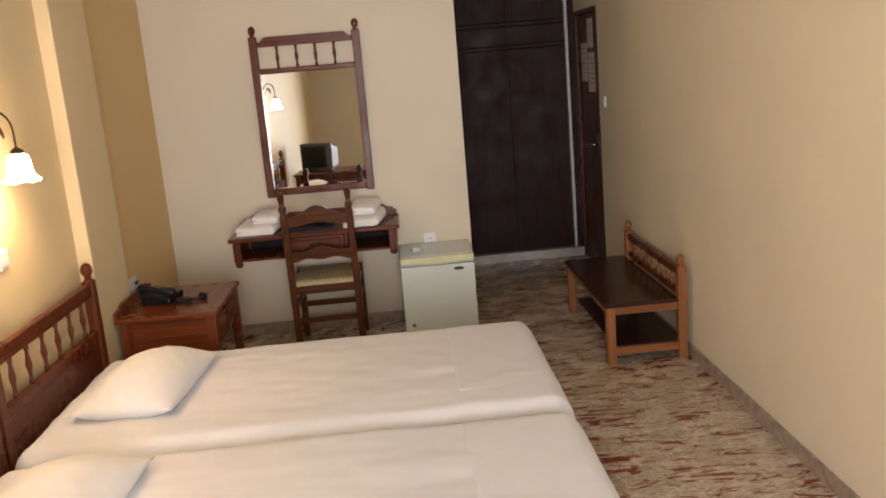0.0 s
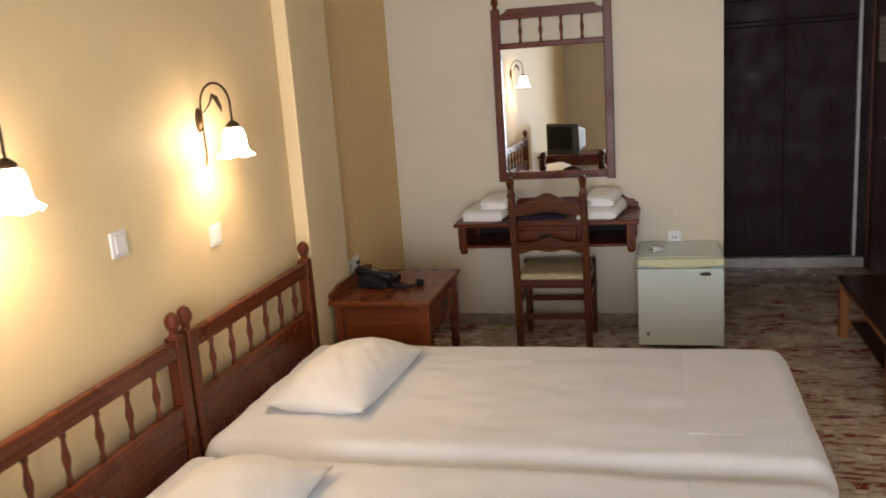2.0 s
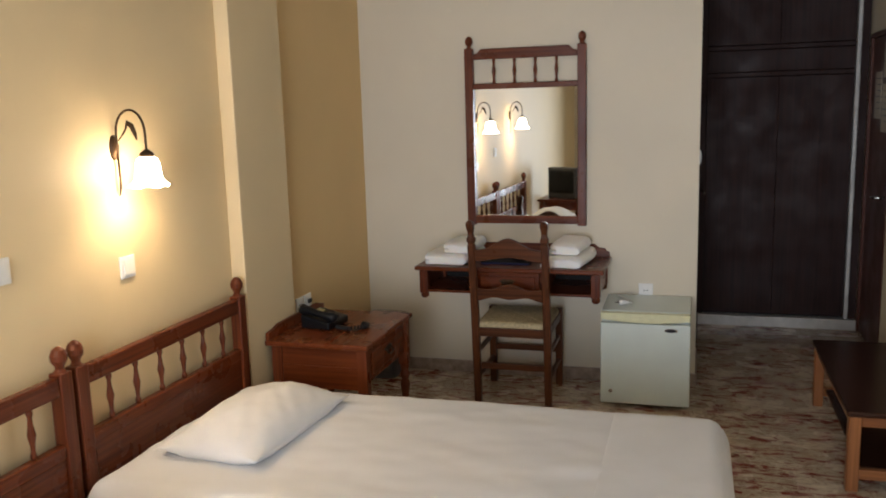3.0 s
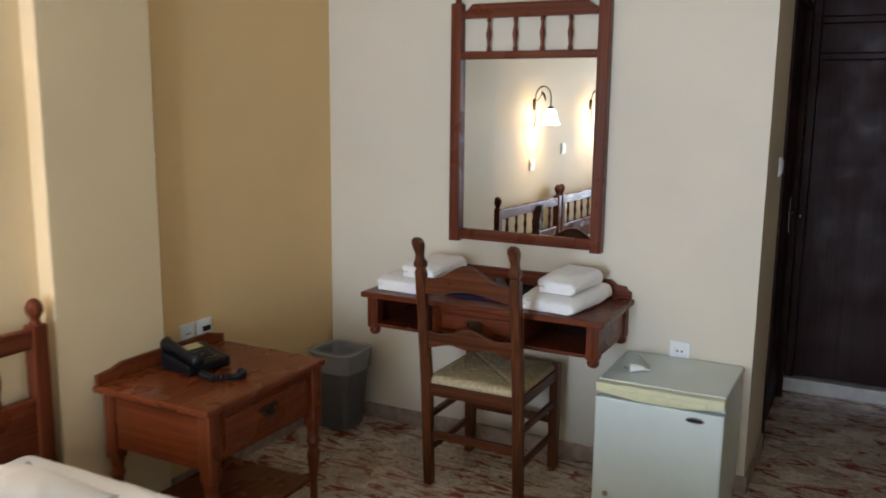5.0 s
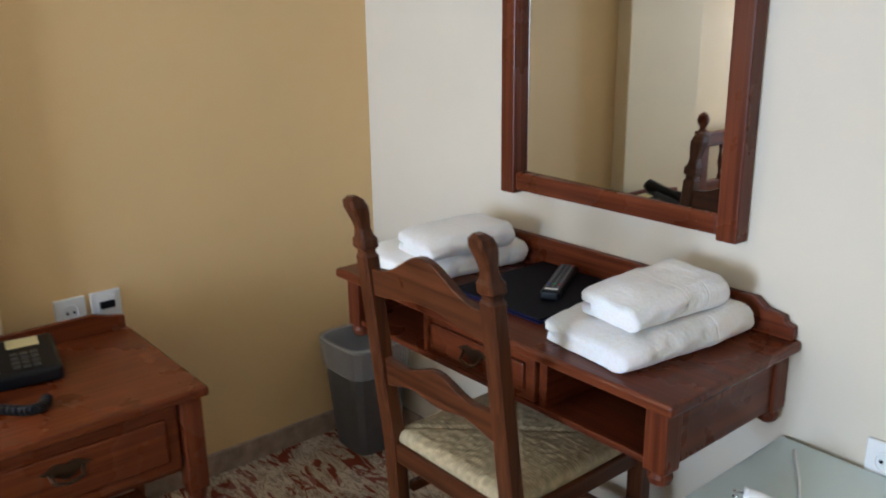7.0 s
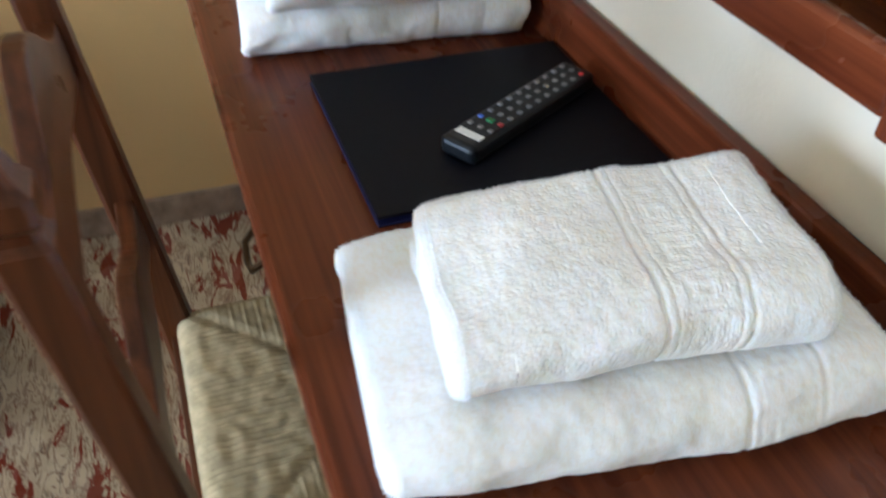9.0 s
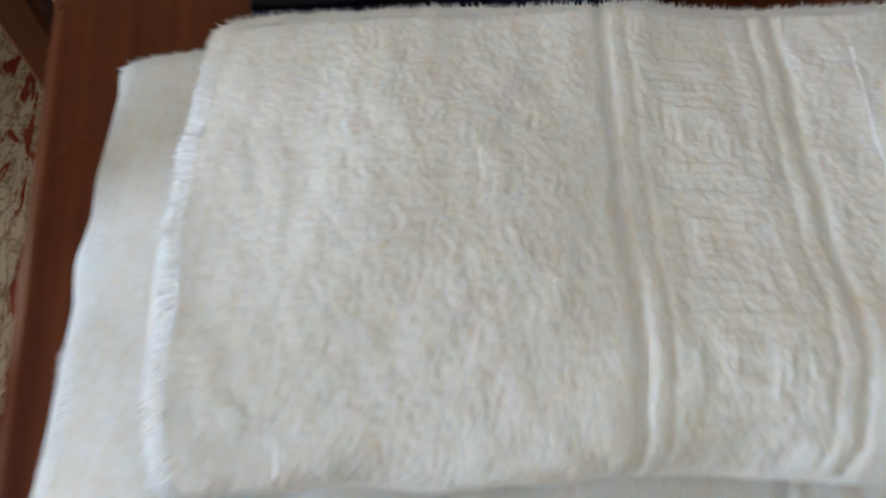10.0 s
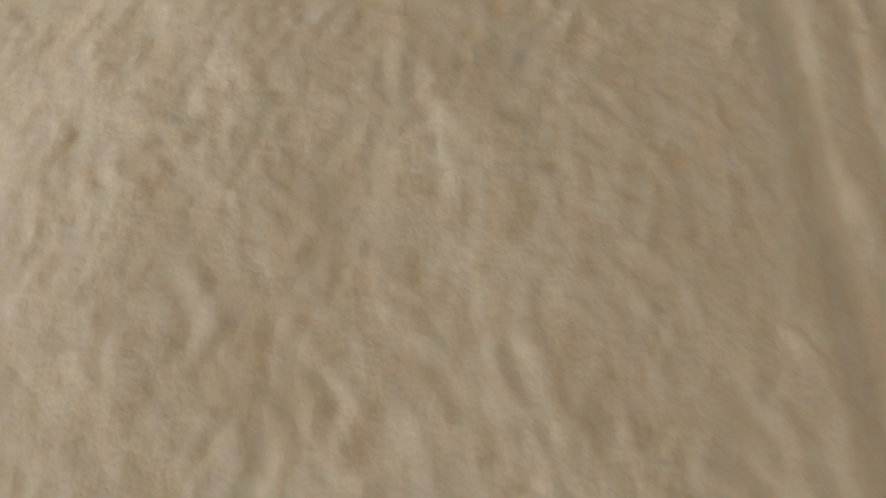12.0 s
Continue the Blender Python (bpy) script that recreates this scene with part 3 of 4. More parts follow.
# ---- nightstand, phone and bin ----
def nightstand():
    t = thing("nightstand", "orange-brown wooden nightstand with one drawer", "nightstand", (XP + 0.006, 4.80, 0))
    D, W, H = 0.515, 0.64, 0.60
    part("top", box(0, D, -0.01, W, H - 0.024, H, 0.007), NIGHT_Y, t)
    out = [(0.0, H), (W - 0.01, H), (W - 0.01, H + 0.035), (W - 0.05, H + 0.042), (W - 0.09, H + 0.055), (0.11, H + 0.055), (0.07, H + 0.042), (0.0, H + 0.035)]
    part("back_ledge", plate(out, 0.002, 0.018, "x"), NIGHT_Y, t)
    for y in (0.015, W - 0.065):
        for x in (0.02, D - 0.065):
            b = box(x, x + 0.05, y, y + 0.05, 0.335, H - 0.024, 0.004)
            lathe([(0.02, 0), (0.016, 0.03), (0.014, 0.10), (0.020, 0.17), (0.026, 0.22), (0.018, 0.25), (0.027, 0.275), (0.020, 0.30), (0.026, 0.336)], 14, (x + 0.025, y + 0.025, 0), b)
            part("leg", b, NIGHT_Z, t)
    for y in (0.024, W - 0.058):
        part("side_panel", box(0.07, D - 0.065, y, y + 0.02, 0.375, H - 0.024, 0.003), NIGHT_X, t)
        part("side_moulding", box(0.07, D - 0.065, y - 0.004, y + 0.024, 0.475, 0.485, 0.002), NIGHT_X, t)
    part("back_panel", box(0.03, 0.045, 0.065, W - 0.065, 0.375, H - 0.024, 0.002), NIGHT_Y, t)
    d = part("drawer", box(D - 0.06, D - 0.028, 0.07, W - 0.07, 0.40, H - 0.032, 0.006), NIGHT_Y, t)
    part("drawer_panel", box(D - 0.03, D - 0.021, 0.10, W - 0.10, 0.428, H - 0.06, 0.006), NIGHT_Y, d)
    yc = W / 2 - 0.005
    out = [(yc - 0.055, 0.505), (yc - 0.02, 0.522), (yc, 0.515), (yc + 0.02, 0.522), (yc + 0.055, 0.505), (yc + 0.03, 0.495), (yc, 0.478), (yc - 0.03, 0.495)]
    part("handle_plate", plate(out, D - 0.021, D - 0.018, "x", 0.001), IRON, d, "dark cast drawer pull")
    part("pull", tube([(D - 0.019, yc - 0.035, 0.503), (D - 0.004, yc - 0.03, 0.485), (D - 0.003, yc, 0.477), (D - 0.004, yc + 0.03, 0.485), (D - 0.019, yc + 0.035, 0.503)], 0.004), IRON, d, smooth=True)
    part("low_shelf", box(0.045, D - 0.045, 0.04, W - 0.04, 0.105, 0.123, 0.004), NIGHT_Y, t)
    part("bottom", box(0.04, D - 0.06, 0.06, W - 0.06, 0.375, 0.39, 0.002), NIGHT_Y, t)


def phone():
    t = thing("telephone", "black desk telephone with handset and coiled cord", "telephone", (-0.505, 5.115, 0.60), 82)
    b = box(-0.095, 0.095, -0.075, 0.085, 0.002, 0.05, 0.008)
    for v in b.verts:
        if v.co.z > 0.02:
            v.co.z += (v.co.y + 0.075) * 0.20 - 0.012
    part("base", b, DARK, t)
    hs = [(-0.064, -0.10, 0.050), (-0.064, -0.085, 0.060), (-0.066, -0.03, 0.068), (-0.066, 0.04, 0.085), (-0.064, 0.085, 0.090), (-0.064, 0.105, 0.084)]
    part("handset", tube(hs, [0.014, 0.027, 0.017, 0.018, 0.028, 0.015], 12), DARK, t, smooth=True)
    for i in range(4):
        for j in range(3):
            part("key", box(-0.008 + j * 0.022, 0.008 + j * 0.022, -0.055 + i * 0.019, -0.042 + i * 0.019, 0.045 + (0.02 + i * 0.019) * 0.20 - 0.012, 0.052 + (0.033 + i * 0.019) * 0.20 - 0.012, 0.001), TVBODY, t)
    p = box(-0.012, 0.06, 0.035, 0.072, 0.0505, 0.0525, 0)
    for v in p.verts:
        v.co.z += (v.co.y + 0.075) * 0.20 - 0.012
    part("label_card", p, YPAPER, t, "small yellowed number card")
    pts = []
    for k in range(220):
        s = k / 219
        a = s * 2 * math.pi * 26
        cx, cy = -0.06 - 0.01 * math.sin(s * 3.1), -0.10 - 0.16 * s
        if s > 0.5:
            cx, cy = -0.06 + 0.10 * math.sin((s - 0.5) * 3.1), -0.18 - 0.05 * math.sin((s - 0.5) * 6.2)
        pts.append((cx + 0.009 * math.cos(a), cy, 0.014 + 0.009 * math.sin(a)))
    part("coiled_cord", tube(pts, 0.0047, 5), DARK, t, smooth=True)


def waste_bin():
    t = thing("waste_bin", "grey plastic waste bin with clear bag liner", "waste bin", (-0.600, 6.175, 0))
    t.scale = (1.1, 1.1, 1.1)

    def ring(b, h, z, r=0.035):
        out = []
        for k in range(32):
            a = 2 * math.pi * (k + 0.5) / 32
            c, s = math.cos(a), math.sin(a)
            q = (abs(c) ** 5 + abs(s) ** 5) ** (-1 / 5)
            out.append(b.verts.new((h * q * c, h * q * s, z)))
        return out

    def shell(prof):
        b = bmesh.new()
        rs = [ring(b, h, z) for h, z in prof]
        for a, c in zip(rs, rs[1:]):
            for k in range(32):
                b.faces.new((a[k], a[(k + 1) % 32], c[(k + 1) % 32], c[k]))
        b.faces.new(rs[0][::-1])
        b.faces.new(rs[-1])
        return b

    part("bucket", shell([(0.078, 0.0), (0.080, 0.006), (0.106, 0.335), (0.111, 0.337), (0.111, 0.345), (0.104, 0.345), (0.101, 0.33), (0.076, 0.008)]), BIN, t)
    part("liner", shell([(0.109, 0.262), (0.1125, 0.30), (0.1145, 0.352), (0.104, 0.354), (0.099, 0.335), (0.085, 0.12)]), BAG, t, "clear plastic bag folded over rim")


nightstand()
phone()
waste_bin()


# ---- dressing table, mirror and chair ----
def dressing_table():
    X0, X1, Y0 = -0.29, 0.787, 5.878
    t = thing("dressing_table", "dark red wall-mounted wooden dressing table with drawer", "dressing table", (X0, Y0, 0))
    W, D = X1 - X0, YF - Y0
    part("top", box(0, W, 0, D - 0.001, 0.735, 0.76, 0.007), RED_X, t)
    h = 0.76
    out = [(0.012, h), (W - 0.012, h), (W - 0.012, h + 0.03), (W - 0.03, h + 0.036), (W - 0.035, h + 0.05), (W - 0.075, h + 0.056), (W - 0.10, h + 0.075), (0.10, h + 0.075), (0.075, h + 0.056), (0.035, h + 0.05), (0.03, h + 0.036), (0.012, h + 0.03)]
    part("backboard", plate(out, D - 0.022, D - 0.002, "y"), RED_X, t)
    part("bottom_board", box(0.04, W - 0.04, 0.03, D - 0.002, 0.605, 0.62, 0.003), RED_X, t)
    for x in (0.03, W - 0.055):
        part("side_panel", box(x, x + 0.025, 0.075, D - 0.045, 0.605, 0.733, 0.003), RED_Y, t)
    for x in (0.022, W - 0.072):
        for y in (0.022, D - 0.052):
            b = box(x, x + 0.05, y, y + 0.05, 0.60, 0.735, 0.004)
            lathe([(0.012, 0), (0.022, 0.008), (0.025, 0.02), (0.020, 0.034)], 14, (x + 0.025, y + 0.025, 0.568), b)
            part("corner_post", b, RED_Z, t)
    for x in (0.335, 0.725):
        part("divider", box(x, x + 0.022, 0.035, D - 0.03, 0.62, 0.735, 0.002), RED_Y, t)
    # black back: the shade deep in the compartments as colour
    part("rear_panel", box(0.06, W - 0.06, D - 0.03, D - 0.012, 0.62, 0.735, 0), GAP_SHADE, t)
    d = part("drawer", box(0.36, 0.722, 0.024, 0.05, 0.625, 0.731, 0.004), RED_X, t)
    part("drawer_panel", box(0.385, 0.697, 0.014, 0.026, 0.645, 0.712, 0.005), RED_X, d)
    xc = 0.541
    part("handle_plate", plate([(xc - 0.05, 0.685), (xc - 0.02, 0.70), (xc, 0.694), (xc + 0.02, 0.70), (xc + 0.05, 0.685), (xc + 0.02, 0.672), (xc, 0.655), (xc - 0.02, 0.672)], 0.011, 0.0145, "y", 0.001), IRON, d, "dark cast drawer pull")
    part("pull", tube([(xc - 0.03, 0.012, 0.683), (xc - 0.025, -0.004, 0.667), (xc, -0.006, 0.66), (xc + 0.025, -0.004, 0.667), (xc + 0.03, 0.012, 0.683)], 0.004), IRON, d, smooth=True)


def wall_mirror():
    x0, x1 = -0.072, 0.643
    t = thing("wall_mirror", "wall mirror in dark wooden frame with spindles", "mirror", (x0, YF, 0))
    W, pw = x1 - x0, 0.05
    for x in (0, W - pw):
        b = box(x, x + pw, -0.048, -0.002, 0.945, 1.99, 0.004)
        lathe(finial(0.021), 14, (x + pw / 2, -0.025, 1.988), b)
        part("post", b, RED_Z, t)
    part("bottom_rail", box(pw, W - pw, -0.043, -0.004, 0.955, 1.003, 0.006), RED_X, t)
    part("middle_rail", box(pw, W - pw, -0.043, -0.004, 1.752, 1.785, 0.005), RED_X, t)
    out = [(pw, 1.925), (W - pw, 1.925), (W - pw, 1.955), (W - pw - 0.025, 1.96), (W - pw - 0.05, 1.985), (pw + 0.05, 1.985), (pw + 0.025, 1.96), (pw, 1.955)]
    part("top_rail", plate(out, -0.043, -0.008, "y"), RED_X, t)
    for k in range(4):
        x = pw + (W - 2 * pw) * (k + 1) / 5
        part("spindle", lathe(spindle(0.14, 0.010), 12, (x, -0.025, 1.785)), RED_Z, t, smooth=True)
    g = box(pw - W / 2 - 0.003, W / 2 - pw + 0.003, -0.003, 0.003, 1.0, 1.755, 0)
    g.transform(pose(W / 2, -0.026, 0, 0, 0, -1.48))
    part("mirror_glass", g, MIRROR, t, "clean silvered mirror glass")
    part("backing", box(pw - 0.004, W - pw + 0.004, -0.018, -0.006, 1.0, 1.755, 0), BROWN_X, t)


def chair():
    t = thing("chair", "brown wooden ladder-back chair with woven rush seat", "chair", (0.075, 5.778, 0))
    W, D = 0.44, 0.43
    for x in (0.02, W - 0.02):
        prof = [(0.025, 0, 0.019), (0.0, 0.46, 0.021), (-0.03, 0.70, 0.020), (-0.056, 0.915, 0.020), (-0.057, 0.922, 0.016), (-0.058, 0.930, 0.016), (-0.059, 0.937, 0.022),
                (-0.061, 0.955, 0.022), (-0.063, 0.963, 0.017), (-0.066, 0.980, 0.014), (-0.069, 0.995, 0.016), (-0.074, 1.012, 0.019), (-0.081, 1.030, 0.021), (-0.087, 1.045, 0.018), (-0.090, 1.054, 0.009)]
        b, rings = bmesh.new(), []
        for y, z, h in prof:
            c = h * 0.75
            rings.append([b.verts.new((x + i, y + j, z)) for i, j in ((h, c), (c, h), (-c, h), (-h, c), (-h, -c), (-c, -h), (c, -h), (h, -c))])
        for lo, hi in zip(rings, rings[1:]):
            for k in range(8):
                b.faces.new((lo[k], lo[(k + 1) % 8], hi[(k + 1) % 8], hi[k]))
        b.faces.new(rings[0][::-1])
        b.faces.new(rings[-1])
        part("back_post", b, BROWN_Z, t)
        part("front_leg", box(x - 0.02, x + 0.02, D - 0.03, D + 0.012, 0, 0.47, 0.004), BROWN_Z, t)
    # arched crest slat and waved lower slat
    def slat(z0, z1, rise, y_lo, y_hi, waves):
        n, up, lo = 24, [], []
        for k in range(n + 1):
            s = k / n
            x = 0.035 + (W - 0.07) * s
            e = math.sin(math.pi * s)
            up.append((x, z1 + rise * (e ** 3) + 0.006 * math.cos(waves * math.pi * s)))
            lo.append((x, z0 + 0.35 * rise * (e ** 2) - 0.008 * math.cos(waves * math.pi * s)))
        b = plate(up + lo[::-1], -0.010, 0.010, "y", 0.003)
        zz = (z0 + z1) / 2
        for v in b.verts:
            v.co.y += y_lo + (y_hi - y_lo) * (v.co.z - z0) / (z1 - z0 + rise)
        return b

    part("crest_slat", slat(0.835, 0.885, 0.065, -0.046, -0.056, 0), BROWN_X, t)
    part("lower_slat", slat(0.61, 0.665, 0.028, -0.018, -0.026, 4), BROWN_X, t)
    for b in (box(0.035, W - 0.035, -0.010, 0.014, 0.395, 0.445, 0.004), box(0.035, W - 0.035, D - 0.018, D + 0.004, 0.405, 0.445, 0.004)):
        part("seat_rail", b, BROWN_X, t)
    for x in (0.01, W - 0.032):
        part("seat_rail", box(x, x + 0.022, 0.045, D - 0.03, 0.40, 0.445, 0.004), BROWN_Y, t)
        part("side_stretcher", box(x + 0.001, x + 0.021, 0.045, D - 0.03, 0.285, 0.312, 0.004), BROWN_Y, t)
        part("side_stretcher", box(x + 0.001, x + 0.021, 0.045, D - 0.03, 0.14, 0.167, 0.004), BROWN_Y, t)
    part("front_stretcher", box(0.04, W - 0.04, D - 0.018, D + 0.002, 0.20, 0.235, 0.004), BROWN_X, t)
    part("back_stretcher", box(0.04, W - 0.04, 0.015, 0.035, 0.20, 0.235, 0.004), BROWN_X, t)

    def weave(x, y):
        u, v = x / (W / 2 - 0.01), y / (D / 2)
        s = x if abs(v) > abs(u) else y
        seam = min(1, abs(abs(u) - abs(v)) * 12)
        return (0.0035 * abs(math.sin(s * math.pi / 0.0085)) - 0.004 * (1 - seam)) + 0.002 * noise.noise(Vector((x * 60, y * 60, 0)))

    b = slab(W - 0.035, D - 0.005, 0.432, 0.475, 150, 140, weave, 0.03)
    b.transform(Matrix.Translation((W / 2, D / 2 - 0.004, 0)))
    part("rush_seat", b, RUSH, t, "woven straw rush seat", smooth=True)


dressing_table()
wall_mirror()
chair()

# ---- towels, folder and remote on the dressing table ----
KEYMAP = ["#######.", "#.....#.", "#.###.#.", "#.#.#.#.", "#.#...#.", "#.#####.", "#.......", "########"]


def towel(name, at, rz, lx, ly, h, label, step, seam, seed, tufts, slope=0.0, droop=0.2, lock=1.0, belly=0.0):
    """A cloth folded over at +x, its two layers open at -x, with a woven border at seam and loose fibres round its rims."""
    n1 = lambda x, y, z: noise.noise(Vector((x, y, z)))
    half, r, lip = lx / 2, h / 2, 0.009
    # cross-section: upper layer, round fold, lower layer, slit between the layers
    line = []
    k = max(8, int(lx / step))
    line += [(-half + lip + (lx - lip - r) * i / k, h) for i in range(k + 1)]
    m = max(8, int(math.pi * r / step))
    line += [(half - r + r * math.sin(math.pi * i / m), r + r * math.cos(math.pi * i / m)) for i in range(1, m)]
    line += [(half - r - (lx - lip - r) * i / 14, 0.0) for i in range(15)]
    q = r - 0.0015
    corner = [(-half + lip - lip * math.sin(a), lip - lip * math.cos(a)) for a in (0.4, 0.8, 1.2, 1.57)]
    line += corner + [(-half, q - 0.008), (-half + 0.003, q - 0.002), (-half + 0.012, q), (-half + 0.03, q), (-half + 0.03, q + 0.003), (-half + 0.012, q + 0.003), (-half + 0.003, q + 0.005), (-half, q + 0.011)]
    line += [(x, h - z) for x, z in corner[::-1]]
    count = len(line)
    outward = []
    for i, p in enumerate(line):
        a, c = line[i - 1], line[(i + 1) % count]
        d = math.hypot(c[0] - a[0], c[1] - a[1]) or 1
        outward.append((-(c[1] - a[1]) / d, (c[0] - a[0]) / d))
    edge = 0.0085
    rows = int(ly / step)
    ends = [(-ly / 2 + edge * (1 - math.cos(a)), edge * (1 - math.sin(a))) for a in (0, 0.4, 0.8, 1.2)]
    ys = ends + [(-ly / 2 + edge + (ly - 2 * edge) * j / rows, 0.0) for j in range(rows + 1)] + [(-y, e) for y, e in ends[::-1]]

    def border(x, y):
        """Depth of the woven border: grooves and the key figure between them."""
        s = y - seam + 0.0012 * n1(x * 60, seed, 0)
        d = sum(e * math.exp(-(((s - c) / w) ** 2)) for c, w, e in ((0.0, 0.0021, 0.95), (0.0085, 0.0013, 0.25), (0.052, 0.0013, 0.25), (0.060, 0.0022, 0.6)))
        if 0.012 < s < 0.049:
            u, v = ((x + 0.5 + 0.0014 * n1(x * 70, y * 70, seed)) % 0.042) / 0.042 * 8, (s - 0.012) / 0.037 * 8
            d = max(d, 0.0 if KEYMAP[int(v) % 8][int(u) % 8] == "#" else 0.15 + 0.10 * n1(x * 50, y * 50, seed + 11))
        return d

    def settle(x, y, z):
        """Sagging ends, uneven rims and the lean of the pile of layers."""
        f = z / h
        end = abs(2 * y / ly) ** 4
        z *= 1 - droop * end * (1.0 if y < 0 else 0.35) + 0.08 * n1(x * 10, y * 10, seed) + 0.03 * n1(x * 25, y * 25, seed + 4)
        z += slope * y * f
        x += 0.006 * n1(y * 11, seed * 3.1, f * 1.5) + 0.003 * n1(y * 30, seed * 1.7, f * 3)
        x += belly * (1 - (2 * y / ly) ** 2) * (0.5 + x / lx)
        y += 0.005 * n1(x * 14, seed * 5.3, f * 2.0) * (1 if abs(y) > ly * 0.35 else 0.3) + 0.003 * n1(x * 40, seed, f * 4) * end
        return x, y, z

    def pile(x, y, z):
        """Soft locks of looped pile, longer across the towel than along it."""
        u, v = x - z, y
        bend = 0.004 * n1(u * 70, v * 70, seed + 2)
        a = 1 - 2 * abs(n1(u * 170, (v + bend) * 330, seed + 6))
        c = n1(u * 330 + 3, (v + bend) * 620, seed + 1)
        return lock * (0.00024 * a + 0.00026 * c + 0.00018 * n1(u * 700, v * 1100, seed)) + 0.0006 * n1(u * 80, v * 110, seed + 3)

    verts, faces = [], []
    for y, shrink in ys:
        for i, (x, z) in enumerate(line):
            nx, nz = outward[i]
            d = -shrink
            if z > 0.001:
                deep = border(x + h - z, y)
                d += pile(x, y, z) * (1 - 0.6 * min(1, deep)) - 0.0017 * deep
            verts.append(settle(x + nx * d, y, max(0.0, z + nz * d)))
    for j in range(len(ys) - 1):
        for i in range(count):
            a, c = j * count + i, j * count + (i + 1) % count
            faces.append((a, a + count, c + count, c))
    faces += [tuple(range(count)), tuple(range((len(ys) - 1) * count, len(ys) * count))[::-1]]

    ob = new(name, bpy.data.meshes.new(name))
    ob.data.from_pydata(verts, [], faces)
    # loose fibres that roughen the rims
    rng = random.Random(seed)
    fuzz_v, fuzz_f = [], []
    for _ in range(tufts):
        pick = rng.random()
        if pick < 0.6:
            j = rng.choice((2, 3, 4, len(ys) - 5, len(ys) - 4, len(ys) - 3))
            i = rng.randrange(count)
        else:
            j = rng.randrange(5, len(ys) - 5)
            i = rng.choice((0, 1, count - 1, count - 2, count - 3))
        normal = Vector((outward[i][0], 0, outward[i][1]))
        if pick < 0.6:
            normal = (normal * 0.5 + Vector((0, math.copysign(1, ys[j][0]), 0))).normalized()
        root = Vector(verts[j * count + i])
        if root.z < 0.003:
            continue
        along = (normal + Vector([rng.uniform(-0.7, 0.7) for _ in range(3)])).normalized()
        side = along.orthogonal().normalized()
        up, length, wide = side.cross(along), 0.0019 * (0.5 + rng.random()), 0.0003
        o = len(fuzz_v)
        for g in (0.0, 2.094, 4.189):
            fuzz_v.append(tuple(root - normal * 0.0006 + (side * math.cos(g) + up * math.sin(g)) * wide))
        fuzz_v.append(tuple(root + along * length))
        fuzz_f += [(o + g, o + (g + 1) % 3, o + 3) for g in range(3)]
    fibres = new("pile_fuzz", bpy.data.meshes.new("pile_fuzz"))
    fibres.data.from_pydata(fuzz_v, [], fuzz_f)
    fibres.parent = ob
    tagged(fibres, kind="stuff", label="fine white loose pile")
    for o, mat in ((ob, TERRY), (fibres, FUZZ)):
        o.data.polygons.foreach_set("use_smooth", [True] * len(o.data.polygons))
        o.data.materials.append(mat)
    ob.matrix_world = pose(*at, 0, 0, rz)
    return tagged(ob, label, "towel", "folded towels on dressing table")


towel("bath_towel", (0.566, 6.108, 0.761), -7, 0.228, 0.376, 0.068, "large folded white terry bath towel", 0.002, 0.06, 1, 6000, 0.02, 0.30, 1.0, 0.014)
towel("hand_towel", (0.580, 6.100, 0.827), -8.5, 0.162, 0.262, 0.065, "folded white hand towel with key pattern border", 0.0009, 0.008, 2, 6000, 0.07, 0.16)
towel("bath_towel", (-0.105, 6.118, 0.761), -5, 0.25, 0.365, 0.066, "second folded white terry bath towel", 0.003, 0.06, 3, 3000, 0.02, 0.30, 0.6)
towel("hand_towel", (-0.04, 6.095, 0.825), -8, 0.165, 0.26, 0.062, "second folded white hand towel on bath towel", 0.003, 0.012, 4, 3000, 0.05, 0.2, 0.6)

t = thing("folder", "black leatherette information folder lying closed", "folder", (0.217, 6.148, 0.761), 0)
part("lower_cover", box(-0.145, 0.145, -0.16, 0.155, 0, 0.003, 0.001), NAVY, t)
part("pages", box(-0.14, 0.135, -0.152, 0.147, 0.003, 0.009, 0), NAVY, t)
part("upper_cover", box(-0.145, 0.145, -0.16, 0.155, 0.009, 0.0125, 0.0012), FOLDER, t)

t = thing("remote_control", "black television remote with small coloured keys", "remote control", (0.238, 6.187, 0.7735), 120)
b = box(-0.112, 0.112, -0.023, 0.023, 0, 0.022, 0.007, None, 3)
part("body", b, DARK, t)
for i in range(11):
    for j in range(3):
        mat = KEY
        if i == 0 and j == 0:
            mat = RED
        if i == 9:
            mat = (RED, YEL, BLUE)[j]
        x, y = 0.095 - i * 0.0168, -0.013 + j * 0.013
        part("button", box(x - 0.0028, x + 0.0028, y - 0.003, y + 0.003, 0.0215, 0.0238, 0.001), mat, t)
part("button", box(-0.0595, -0.0525, -0.0045, 0.0045, 0.0215, 0.0238, 0.001), GREEN, t)
part("brand_mark", box(-0.096, -0.086, -0.016, 0.016, 0.0218, 0.0226, 0), PLASTIC, t, "pale printed bar")


